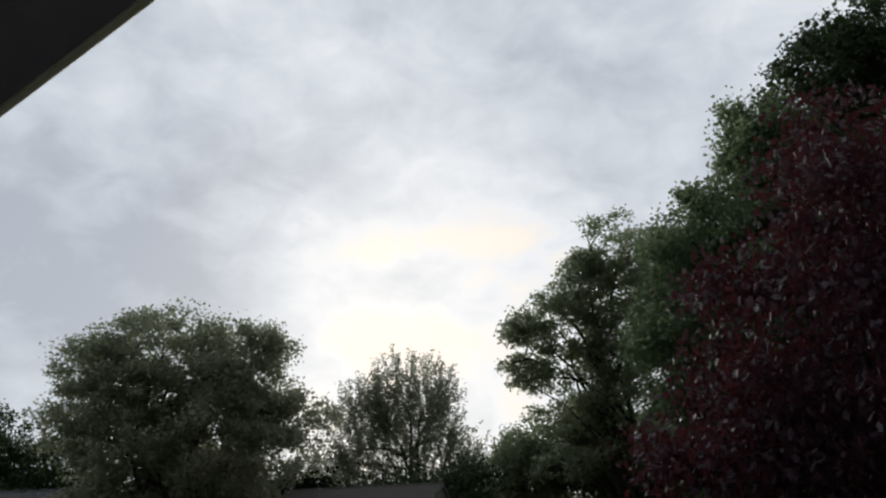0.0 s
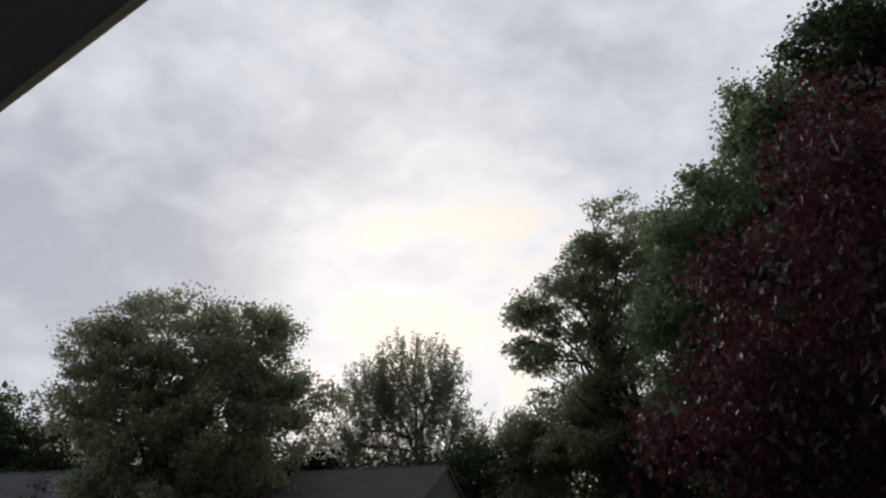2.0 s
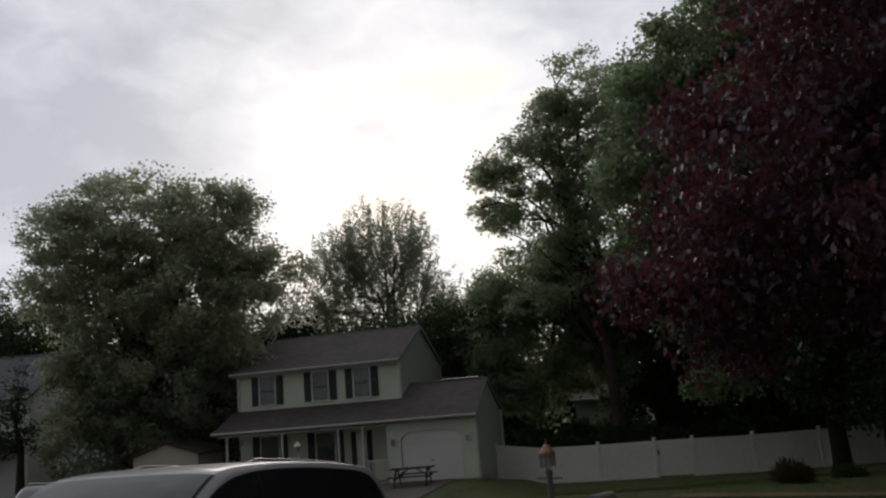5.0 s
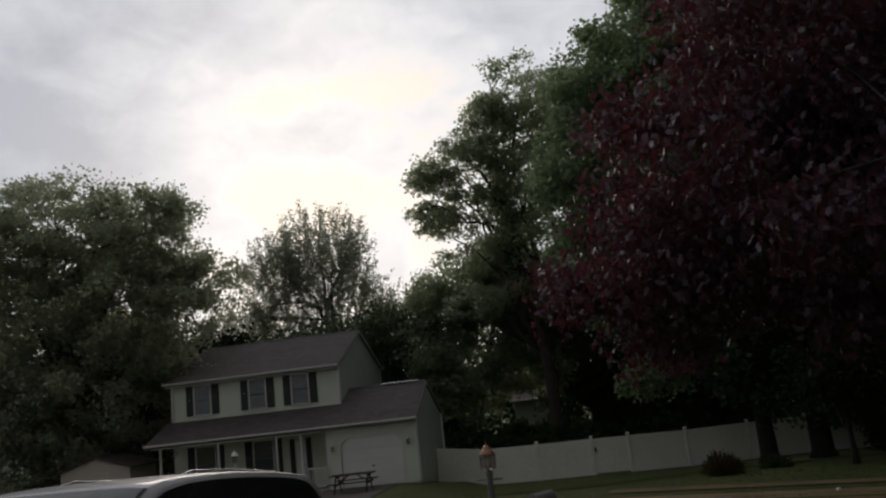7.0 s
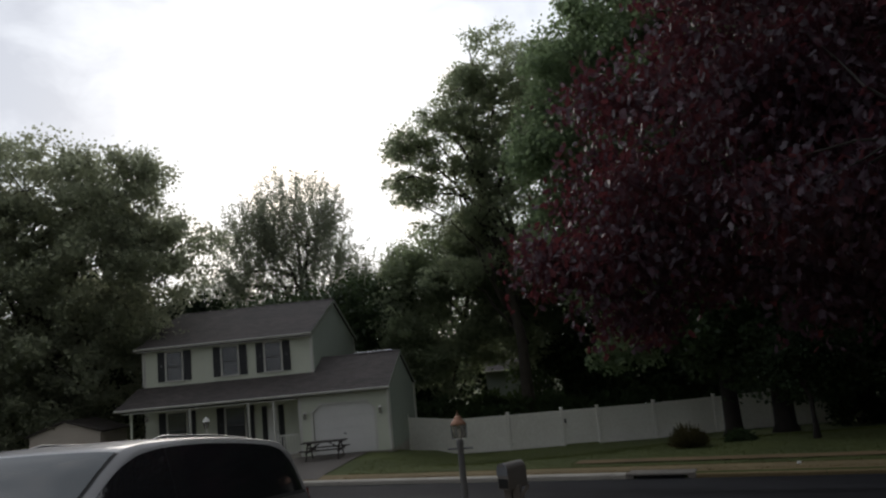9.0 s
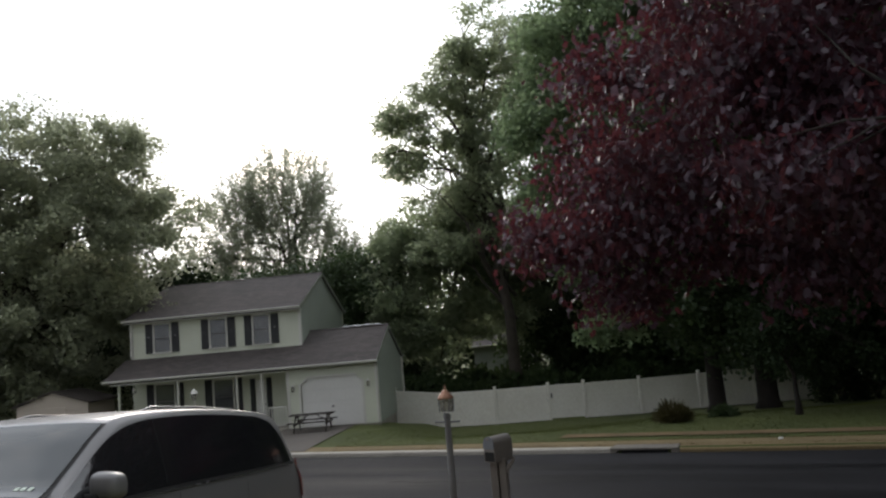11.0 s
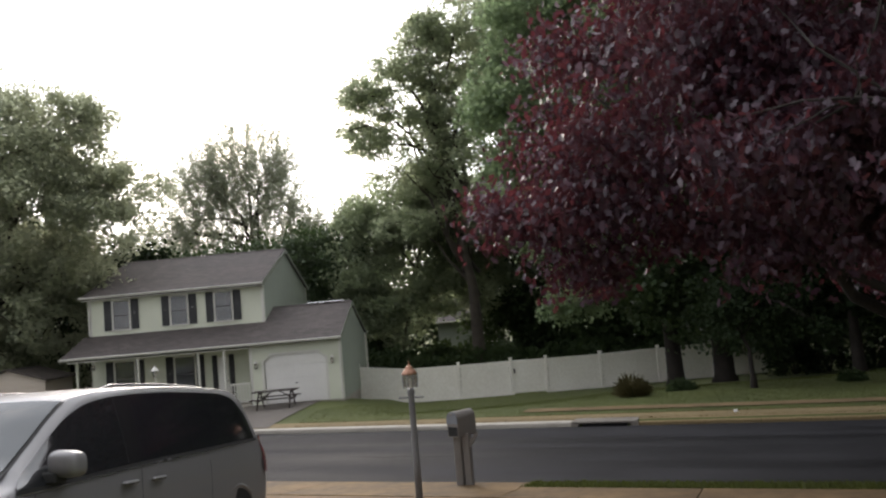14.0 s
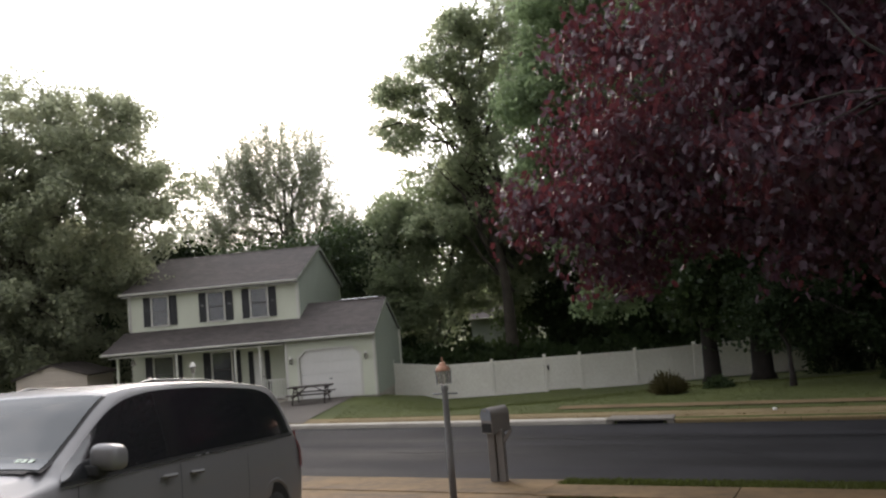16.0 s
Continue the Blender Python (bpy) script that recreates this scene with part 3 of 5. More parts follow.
def gutter(parent, a0, a1, b, z):
    prof = [(b, z), (b - 0.11, z), (b - 0.12, z - 0.025), (b - 0.08, z - 0.095), (b, z - 0.095)]
    return part("gutter", prism(bmesh.new(), [(a0, q, w) for q, w in prof], (a1 - a0, 0, 0)), trim_white, parent, "white gutter")


HOUSE_M = pose(-3.12, 33.48, 0, 0, 0, -5.51)
house = thing("house", HOUSE_M, "two-storey pale green clapboard house with dark shutters and attached garage", "house")
A_L, A_R, SET, DEEP = -12.20, -3.84, 1.85, 8.82           # upper storey: left, right, set-back, depth
Z_E, Z_R, Z_U, Z_T, G_D, A_G = 2.75, 4.34, 5.49, 7.45, 6.94, -4.08
SLOPE = (Z_R - Z_E) / (G_D / 2 + 0.3)
Z_W = Z_E + SLOPE * (SET + 0.3)
# main block, front and back, left and right gables
part("foundation", boxed(A_L + 0.02, A_R - 0.02, SET + 0.03, SET + DEEP - 0.03, -1.3, 0.12), concrete_pale, house)
part("front_wall", boxed(A_L, A_R, SET, SET + 0.2, 0.12, Z_U), siding, house)
part("rear_wall", boxed(A_L, A_R, SET + DEEP - 0.2, SET + DEEP, 0.12, Z_U), siding, house)
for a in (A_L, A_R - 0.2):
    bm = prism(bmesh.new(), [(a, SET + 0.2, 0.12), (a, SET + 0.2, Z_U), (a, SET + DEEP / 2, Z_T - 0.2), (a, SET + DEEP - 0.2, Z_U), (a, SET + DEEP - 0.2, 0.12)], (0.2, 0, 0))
    part("gable_wall", bm, siding_sage_shaded, house, "sage green clapboard gable with shade in its colour")
for a in (A_L, A_R - 0.09):
    part("corner_board", boxed(a - 0.012, a + 0.10, SET - 0.015, SET + 0.10, Z_W - 0.2, Z_U - 0.02, 0.004), trim_white, house)
gable_roof("roof", house, A_L - 0.24, A_R + 0.06, SET - 0.33, SET + DEEP + 0.33, Z_U + 0.02, Z_T, roof_dark)
for bb, s in ((SET - 0.33, 1), (SET + DEEP + 0.33, -1)):      # rake boards on the right gable
    mid = SET + DEEP / 2
    part("rake_board", prism(bmesh.new(), [(A_R + 0.065, bb, Z_U - 0.01), (A_R + 0.065, mid, Z_T - 0.03), (A_R + 0.065, mid, Z_T - 0.21), (A_R + 0.065, bb, Z_U - 0.19)], (0.025, 0, 0)), rake_m, house)
part("soffit_board", boxed(A_L - 0.24, A_R + 0.1, SET - 0.3, SET, Z_U - 0.16, Z_U - 0.13), trim_white, house)
gutter(house, A_L - 0.28, A_R + 0.10, SET - 0.33, Z_U + 0.02)
for a in (-10.64, -7.86, -5.74):
    window(house, a - 0.385, a + 0.385, SET, 3.90, 5.22)
for a in (-10.60, -7.73):
    window(house, a - 0.46, a + 0.46, SET, 0.75, 2.35)
# front door with dark side panels
fd = part("front_door", boxed(-6.17, -5.67, SET - 0.05, SET + 0.02, 0.18, 2.2, 0.01), door_white, house, "pale front door between dark side panels")
for z0, z1 in ((0.35, 0.95), (1.1, 2.0)):
    part("door_panel", boxed(-6.08, -5.76, SET - 0.065, SET - 0.05, z0, z1, 0.006), door_white, fd)
part("door_knob", lathe(bmesh.new(), [(0.005, 0), (0.03, 0.02), (0.03, 0.05), (0.005, 0.07)], 10, (-5.72, SET - 0.09, 1.05)), chrome, fd)
for a in (-6.44, -5.64):
    part("side_panel", boxed(a, a + 0.24, SET - 0.04, SET + 0.0, 0.15, 2.3, 0.006), shutter_m, house, "dark side panel")
# garage block
part("garage_foundation", boxed(A_G + 0.03, -0.03, 0.03, G_D - 0.03, -1.4, 0.03), concrete_pale, house)
DL, DR, DH = -3.46, -0.72, 2.13
part("garage_front_wall", boxed(A_G, DL, 0, 0.2, 0.03, Z_E - 0.05), siding, house)
part("garage_front_wall", boxed(DR, 0, 0, 0.2, 0.03, Z_E - 0.05), siding, house)
part("garage_front_wall", boxed(DL, DR, 0, 0.2, DH + 0.03, Z_E - 0.05), siding, house)
part("garage_side_wall", prism(bmesh.new(), [(-0.2, 0.2, 0.03), (-0.2, 0.2, Z_E - 0.05), (-0.2, G_D / 2, Z_R - 0.2), (-0.2, G_D - 0.2, Z_E - 0.05), (-0.2, G_D - 0.2, 0.03)], (0.2, 0, 0)), siding_sage_shaded, house, "sage green clapboard garage side with shade in its colour")
part("garage_rear_wall", boxed(A_G, 0, G_D - 0.2, G_D, 0.03, Z_E - 0.05), siding, house)
part("garage_inner_wall", boxed(A_G, A_G + 0.15, 0.2, SET, 0.03, Z_E), siding, house)
garage_door = part("garage_door", boxed(DL, DR, 0.10, 0.14, 0.03, DH + 0.03), door_white, house, "white sectional garage door")
for row in range(4):
    z0 = 0.05 + row * 0.53
    part("door_section", boxed(DL + 0.01, DR - 0.01, 0.075, 0.10, z0, z0 + 0.515, 0.008), door_white, garage_door)
    for col in range(4):
        a0 = DL + 0.09 + col * 0.66
        part("raised_panel", boxed(a0, a0 + 0.55, 0.070, 0.076, z0 + 0.10, z0 + 0.42, 0.004), door_white, garage_door)
part("door_latch", boxed(-2.13, -2.03, 0.05, 0.066, 0.85, 0.90), dark_metal, garage_door)
for a, s in ((DL, 1), (DR, -1)):                                # chamfered top corners
    part("corner_trim", prism(bmesh.new(), [(a, -0.012, DH + 0.03), (a + 0.32 * s, -0.012, DH + 0.03), (a, -0.012, DH - 0.27)], (0, 0.08, 0)), siding, house)
    part("corner_trim_board", prism(bmesh.new(), [(a + 0.32 * s, -0.02, DH + 0.05), (a + 0.24 * s, -0.02, DH + 0.05), (a - 0.02 * s, -0.02, DH - 0.19), (a - 0.02 * s, -0.02, DH - 0.29)], (0, 0.05, 0)), trim_white, house)
part("door_casing", boxed(DL - 0.10, DL, -0.015, 0.09, 0.03, DH - 0.2, 0.006), trim_white, house)
part("door_casing", boxed(DR, DR + 0.10, -0.015, 0.09, 0.03, DH - 0.2, 0.006), trim_white, house)
part("door_casing", boxed(DL + 0.26, DR - 0.26, -0.015, 0.09, DH + 0.03, DH + 0.12, 0.006), trim_white, house)
part("corner_board", boxed(A_G - 0.02, A_G + 0.10, -0.015, 0.1, 0.03, Z_E - 0.1, 0.004), trim_white, house)
part("corner_board", boxed(-0.10, 0.012, -0.015, 0.1, 0.03, Z_E - 0.1, 0.004), trim_white, house)
for a in (-3.80, -0.42):
    sc = part("wall_lantern", boxed(a - 0.06, a + 0.06, -0.16, -0.04, 1.62, 1.86, 0.01), lamp_glass, house, "pale wall lantern")
    part("lantern_cap", lathe(bmesh.new(), [(0.10, 0), (0.06, 0.06), (0.015, 0.10)], 8, (a, -0.10, 1.86)), trim_white, sc)
    part("lantern_arm", boxed(a - 0.03, a + 0.03, -0.05, 0.0, 1.66, 1.80), trim_white, sc)
# lower roof: porch in front of the main block, then over the garage
part("porch_roof_slope", prism(bmesh.new(), [(A_L - 0.30, -0.3, Z_E), (A_L - 0.30, SET, Z_W), (A_L - 0.30, SET, Z_W - 0.12), (A_L - 0.30, -0.3, Z_E - 0.12)], (A_R - A_L + 0.30, 0, 0)), roof_dark, house, "dark asphalt shingles")
gable_roof("garage_roof", house, A_R, 0.05, -0.3, G_D + 0.3, Z_E, Z_R, roof_dark, 0.12)
gutter(house, A_L - 0.30, 0.10, -0.30, Z_E)
gutter(house, A_R, 0.10, G_D + 0.42, Z_E)
part("porch_ceiling", boxed(A_L, A_G, -0.25, SET - 0.02, Z_E - 0.22, Z_E - 0.18), trim_white, house)
part("porch_floor", boxed(A_L, A_G, -0.15, SET - 0.01, -0.3, 0.12, 0.01), concrete_pale, house)
part("rake_board", prism(bmesh.new(), [(0.055, -0.3, Z_E - 0.02), (0.055, G_D / 2, Z_R - 0.03), (0.055, G_D / 2, Z_R - 0.2), (0.055, -0.3, Z_E - 0.17)], (0.02, 0, 0)), rake_m, house)
part("rake_board", prism(bmesh.new(), [(0.055, G_D + 0.3, Z_E - 0.02), (0.055, G_D / 2, Z_R - 0.03), (0.055, G_D / 2, Z_R - 0.2), (0.055, G_D + 0.3, Z_E - 0.17)], (0.02, 0, 0)), rake_m, house)
for a in (-9.06, -6.34, -5.19):
    po = part("porch_post", boxed(a - 0.045, a + 0.045, -0.14, -0.05, 0.12, Z_E - 0.2, 0.01), trim_white, house, "slim white porch post")
    part("post_base", boxed(a - 0.07, a + 0.07, -0.165, -0.025, 0.12, 0.27, 0.01), trim_white, po)
    part("post_cap", boxed(a - 0.07, a + 0.07, -0.165, -0.025, Z_E - 0.30, Z_E - 0.21, 0.01), trim_white, po)
hang = part("porch_lantern", lathe(bmesh.new(), [(0.05, 2.12), (0.09, 2.16), (0.10, 2.32), (0.03, 2.40)], 8, (-11.2, 0.1, 0)), lamp_glass, house, "small hanging porch lantern")
part("hanger", boxed(-11.21, -11.19, 0.09, 0.11, 2.40, Z_E - 0.22), dark_metal, hang)
part("porch_end_post", boxed(A_L + 0.05, A_L + 0.15, 0.35, 0.45, 0.12, Z_E - 0.2, 0.01), siding, house, "pale green porch end post")
rail = part("porch_railing", boxed(-5.0, A_G - 0.03, -0.12, -0.06, 0.98, 1.05, 0.008), trim_white, house, "white baluster railing")
part("bottom_rail", boxed(-5.0, A_G - 0.03, -0.12, -0.06, 0.22, 0.28, 0.008), trim_white, rail)
for i in range(7):
    a = -4.94 + i * 0.13
    part("baluster", boxed(a - 0.02, a + 0.02, -0.11, -0.07, 0.28, 0.98), trim_white, rail)
for a, b, z in ((-0.06, -0.05, Z_E - 0.1), (0.05, G_D - 0.1, Z_E - 0.1), (A_L + 0.02, SET - 0.06, Z_U - 0.1)):
    z_low = 0.05 if z < 3 else Z_W + 0.05
    part("downspout", boxed(a - 0.04, a + 0.04, b - 0.04, b + 0.03, z_low, z, 0.012), trim_white, house, "white downspout")
part("ridge_vent", boxed(-2.2, -0.3, G_D / 2 - 0.12, G_D / 2 + 0.12, Z_R + 0.005, Z_R + 0.07, 0.02), chrome, house)


def far_drive():
    """The driveway from the garage down to the far kerb."""
    bm = bmesh.new()
    left, right = [(-7.3, 34.0), (-7.8, 30), (-8.2, 27.6), (-8.36, 26.95)], [(-4.15, 33.6), (-4.55, 30), (-4.85, 26.5), (-4.91, 25.32)]
    rows = []
    for (x0, y0), (x1, y1) in zip(left, right):
        rows.append([bm.verts.new((x0 + (x1 - x0) * k / 4, y0 + (y1 - y0) * k / 4, ground_z(x0 + (x1 - x0) * k / 4, y0 + (y1 - y0) * k / 4) + 0.035)) for k in range(5)])
    for r, s in zip(rows, rows[1:]):
        for k in range(4):
            bm.faces.new((r[k], r[k + 1], s[k + 1], s[k]))
    ob = part("driveway_far", bm, drive_asphalt)
    return tagged(ob, "grey asphalt driveway in front of the garage", "driveway", kind="structure")


far_drive()


# ---------------------------------------------------------------- the van and another car
def lerp_table(table, s):
    """Smooth values between the rows of a table (first column: place)."""
    last = len(table) - 1
    for i in range(last):
        if s <= table[i + 1][0] or i == last - 1:
            break
    x0, x1 = table[i][0], table[i + 1][0]
    h = x1 - x0
    t = min(1.0, max(0.0, (s - x0) / h))
    out = []
    for c in range(1, len(table[0])):
        def secant(k):
            k = min(max(k, 0), last - 1)
            return (table[k + 1][c] - table[k][c]) / (table[k + 1][0] - table[k][0])
        d = secant(i)
        m0 = 0.0 if secant(i - 1) * d < 0 else 2 * secant(i - 1) * d / (secant(i - 1) + d + 1e-9) if secant(i - 1) + d else 0.0
        m1 = 0.0 if secant(i + 1) * d < 0 else 2 * secant(i + 1) * d / (secant(i + 1) + d + 1e-9) if secant(i + 1) + d else 0.0
        p0, p1 = table[i][c], table[i + 1][c]
        out.append((2 * t ** 3 - 3 * t ** 2 + 1) * p0 + (t ** 3 - 2 * t ** 2 + t) * h * m0 + (3 * t ** 2 - 2 * t ** 3) * p1 + (t ** 3 - t ** 2) * h * m1)
    return out


# along the car from the tail: top height, half width at the waist, half width at the roof edge
VAN = [(0.0, 0.60, 0.84, 0.74), (0.03, 1.00, 0.925, 0.83), (0.09, 1.20, 0.955, 0.85), (0.25, 1.445, 0.968, 0.82), (0.45, 1.652, 0.977, 0.795), (0.68, 1.734, 0.985, 0.785), (1.3, 1.748, 0.995, 0.79),
       (1.9, 1.738, 0.995, 0.785), (2.4, 1.715, 0.995, 0.78), (2.96, 1.668, 0.99, 0.77), (3.17, 1.628, 0.99, 0.765), (3.27, 1.588, 0.989, 0.765), (3.43, 1.482, 0.987, 0.77), (3.65, 1.312, 0.985, 0.78),
       (3.9, 1.15, 0.978, 0.785), (4.08, 1.10, 0.972, 0.79), (4.5, 1.01, 0.95, 0.74), (4.9, 0.88, 0.88, 0.62), (5.08, 0.70, 0.78, 0.5), (5.15, 0.52, 0.66, 0.4)]
CROWN = 0.03                           # how far the van's roof arches above its edges
# lines along the side: top of the side glass and the belt line under it
VAN_GLASS_TOP = [(0.325, 1.23), (0.38, 1.37), (0.53, 1.54), (0.72, 1.637), (1.05, 1.672), (1.77, 1.668), (2.34, 1.646), (2.76, 1.612), (3.06, 1.560), (3.27, 1.482), (3.47, 1.358), (3.68, 1.206), (3.93, 1.050)]
VAN_BELT = [(0.20, 1.226), (0.33, 1.221), (1.59, 1.163), (2.57, 1.118), (3.2, 1.080), (3.64, 1.048), (3.95, 1.030)]


def car_side(table, s, z, waist):
    """Half width of the body at a place along it and a height."""
    top, w, r = lerp_table(table, s)
    if z <= waist or top <= waist:
        k = (z - 0.25) / (waist - 0.25)
        return w * (0.93 + 0.07 * math.sin(min(1.0, max(0.0, k * 0.62 + 0.12)) * math.pi))
    k = (z - waist) / max(0.05, top - waist)
    edge = w * (0.93 + 0.07 * math.sin(0.74 * math.pi))
    return edge + (r - edge) * min(1, k) ** 1.25


def car_body(table, waist, low, n_len=70, crown=0.075):
    bm = bmesh.new()
    length = table[-1][0]
    rings = []
    for i in range(n_len + 1):
        s = length * i / n_len
        top, w, r = lerp_table(table, s)
        ring = []
        wz = min(waist, top - 0.10)
        for k in range(7):
            z = low + (wz - low) * k / 6
            ring.append((car_side(table, s, z, waist), z))
        lip = max(wz + 0.02, top - crown)
        for k in range(1, 6):
            z = wz + (lip - wz) * k / 5
            ring.append((car_side(table, s, z, waist) if top > waist + 0.12 else w * 0.97 - (w * 0.97 - r) * k / 5, z))
        yw = ring[-1][0]
        for k in range(1, 6):
            ring.append((yw * math.cos(k / 5 * math.pi / 2) ** 0.75 if k < 5 else 0.0, lip + (top - lip) * math.sin(k / 5 * math.pi / 2)))
        pts = [bm.verts.new((s, y, z)) for y, z in ring] + [bm.verts.new((s, -y, z)) for y, z in reversed(ring[:-1])]
        rings.append(pts)
    for a, b in zip(rings, rings[1:]):
        for k in range(len(a) - 1):
            bm.faces.new((a[k], b[k], b[k + 1], a[k + 1]))
        bm.faces.new((a[-1], b[-1], b[0], a[0]))
    bm.faces.new(rings[0])
    bm.faces.new(list(reversed(rings[-1])))
    return bm


def side_patch(table, outline_low, outline_high, s0, s1, waist, proud, n=24, m=6, side=1):
    """A panel lying on the car's side between two lines of height along it."""
    bm = bmesh.new()
    rows = []
    for i in range(n + 1):
        s = s0 + (s1 - s0) * i / n
        lo, hi = outline_low(s), outline_high(s)
        rows.append([bm.verts.new((s, side * (car_side(table, s, lo + (hi - lo) * k / m, waist) + proud), lo + (hi - lo) * k / m)) for k in range(m + 1)])
    for a, b in zip(rows, rows[1:]):
        for k in range(m):
            bm.faces.new((a[k], b[k], b[k + 1], a[k + 1]))
    return bm


def wheel(parent, s, y, r, width):
    out = 1 if y > 0 else -1
    bm = bmesh.new()
    lathe(bm, [(r * 0.62, -width / 2), (r * 0.95, -width / 2), (r, -width / 2 + 0.03), (r, width / 2 - 0.03), (r * 0.95, width / 2), (r * 0.62, width / 2)], 28)
    bmesh.ops.transform(bm, matrix=Matrix.Translation((s, y, r)) @ Matrix.Rotation(radians(-90 * out), 4, "X"), verts=bm.verts)
    w = part("wheel", bm, rubber, parent, "black tyre on a grey rim", True)
    bm = bmesh.new()
    lathe(bm, [(0.03, -0.02), (r * 0.60, -0.02), (r * 0.62, 0.01), (r * 0.55, 0.0), (0.06, 0.02), (0.04, 0.035)], 24)
    bmesh.ops.transform(bm, matrix=Matrix.Translation((s, y + out * (width / 2 - 0.03), r)) @ Matrix.Rotation(radians(-90 * out), 4, "X"), verts=bm.verts)
    part("rim", bm, chrome, w)
    return w


VAN_M = pose(-2.62, 8.5, 0.98, 0, 0, 259.2) @ Matrix.Rotation(radians(-7.9), 4, "Y")
van = thing("minivan", VAN_M, "silver-grey minivan with tinted windows parked on the driveway", "car")
W = 1.04
part("body", car_body(VAN, W, 0.24, 90, CROWN), van_paint, van, smooth=True)
for sd in (1, -1):
    def belt(s):
        return lerp_table(VAN_BELT, s)[0]

    def glass_top(s):
        return max(belt(s) + 0.002, lerp_table(VAN_GLASS_TOP, s)[0])
    part("side_glass", side_patch(VAN, belt, glass_top, 0.325, 2.58, W, 0.006, 40, side=sd), van_glass, van, "dark tinted side windows", True)
    part("door_glass", side_patch(VAN, belt, glass_top, 2.76, 3.93, W, 0.006, 30, side=sd), door_glass_m, van, "smoky front door window", True)
    part("door_pillar", side_patch(VAN, belt, glass_top, 2.58, 2.76, W, 0.007, 6, side=sd), gloss_black, van, "black pillar between the windows", True)
    part("belt_moulding", side_patch(VAN, lambda s: belt(s) - 0.022, belt, 0.25, 3.95, W, 0.011, 30, 1, side=sd), rubber, van)
    part("bright_strip", side_patch(VAN, lambda s: belt(s) - 0.032, lambda s: belt(s) - 0.022, 0.28, 3.93, W, 0.013, 30, 1, side=sd), chrome, van, "thin bright belt strip")
    for s in (2.60, 1.45):
        part("door_gap", side_patch(VAN, lambda q: 0.40, lambda q: 1.06, s, s + 0.007, W, 0.004, 1, 6, side=sd), rubber, van)
    part("door_gap", side_patch(VAN, lambda q: 0.40, lambda q: 1.02, 3.78, 3.787, W, 0.004, 1, 6, side=sd), rubber, van)
    for s in (2.79, 2.395):
        y = car_side(VAN, s, 0.98, W) + 0.026
        h = part("door_handle", boxed(s - 0.10, s + 0.10, sd * y - 0.014, sd * y + 0.014, 0.965, 0.995, 0.012), van_paint, van, "silver door handle")
        part("handle_cup", lathe(bmesh.new(), [(0.01, 0), (0.05, 0.002), (0.05, 0.006), (0.01, 0.008)], 14, (s + 0.02, sd * (y - 0.022), 0.97)), rubber, h)
    y = car_side(VAN, 3.55, 1.05, W)
    bm = boxed(3.505, 3.69, sd * (y - 0.02), sd * (y + 0.185), 1.085, 1.252)
    bmesh.ops.bevel(bm, geom=list(bm.edges), offset=0.06, segments=4, profile=0.5, affect="EDGES")
    for v in bm.verts:                                            # the shell narrows towards its top and outer end
        v.co.x += 0.10 * (v.co.z - 1.17)
        v.co.z -= 0.10 * max(0.0, abs(v.co.y) - y - 0.05)
    mir = part("wing_mirror", bm, van_paint, van, "pale silver wing mirror", True)
    part("mirror_arm", boxed(3.56, 3.68, sd * (y - 0.10), sd * (y + 0.06), 1.05, 1.12, 0.01), rubber, mir)
    part("tail_light", side_patch(VAN, lambda s: 0.88 - 0.2 * (s - 0.06), lambda s: 1.24 - 0.5 * (s - 0.06), 0.012, 0.17, W, 0.014, 4, 5, side=sd), red_lens, van, "red tail light")
    part("roof_rail", tube(bmesh.new(), [(0.80, sd * 0.58, 1.715), (0.95, sd * 0.58, 1.752), (1.6, sd * 0.58, 1.754), (2.40, sd * 0.57, 1.726), (2.55, sd * 0.57, 1.69)], [0.012] * 5, 8), van_paint, van)
    for s in (0.86, 4.10):
        arch = bmesh.new()
        y = car_side(VAN, s, 0.6, W)
        # flat black disc on the side stands for the shaded wheel well
        ring_in = [arch.verts.new((s + 0.42 * math.cos(k * math.pi / 14), sd * (y + 0.004), 0.34 + 0.42 * math.sin(k * math.pi / 14))) for k in range(15)]
        arch.faces.new(ring_in)
        part("wheel_arch", arch, black_hole, van, "flat black disc for the shaded wheel arch")
        lip = bmesh.new()
        tube(lip, [(s + 0.445 * math.cos(k * math.pi / 14), sd * (y - 0.012), 0.34 + 0.445 * math.sin(k * math.pi / 14)) for k in range(15)], [0.024] * 15, 6)
        part("arch_lip", lip, van_paint, van, "", True)
        wheel(van, s, sd * (y - 0.10), 0.34, 0.22)
# windscreen, lying on the slope between roof and bonnet
def top_z(s, u):
    """Height of the van's upper skin at a place along it, u from the middle (0) to the roof edge (1)."""
    return lerp_table(VAN, s)[0] - CROWN + CROWN * math.sqrt(max(0.0, 1 - abs(u) ** 2.667))


def top_y(s, u):
    top = lerp_table(VAN, s)[0]
    return u * car_side(VAN, s, top - CROWN, W)


def top_patch(s0, s1, reach, proud, n=14, m=16):
    bm = bmesh.new()
    rows = []
    for i in range(n + 1):
        s = s0 + (s1 - s0) * i / n
        rows.append([bm.verts.new((s, top_y(s, reach * (2 * k / m - 1)), top_z(s, reach * (2 * k / m - 1)) + proud)) for k in range(m + 1)])
    for a, b in zip(rows, rows[1:]):
        for k in range(m):
            bm.faces.new((a[k], b[k], b[k + 1], a[k + 1]))
    return bm


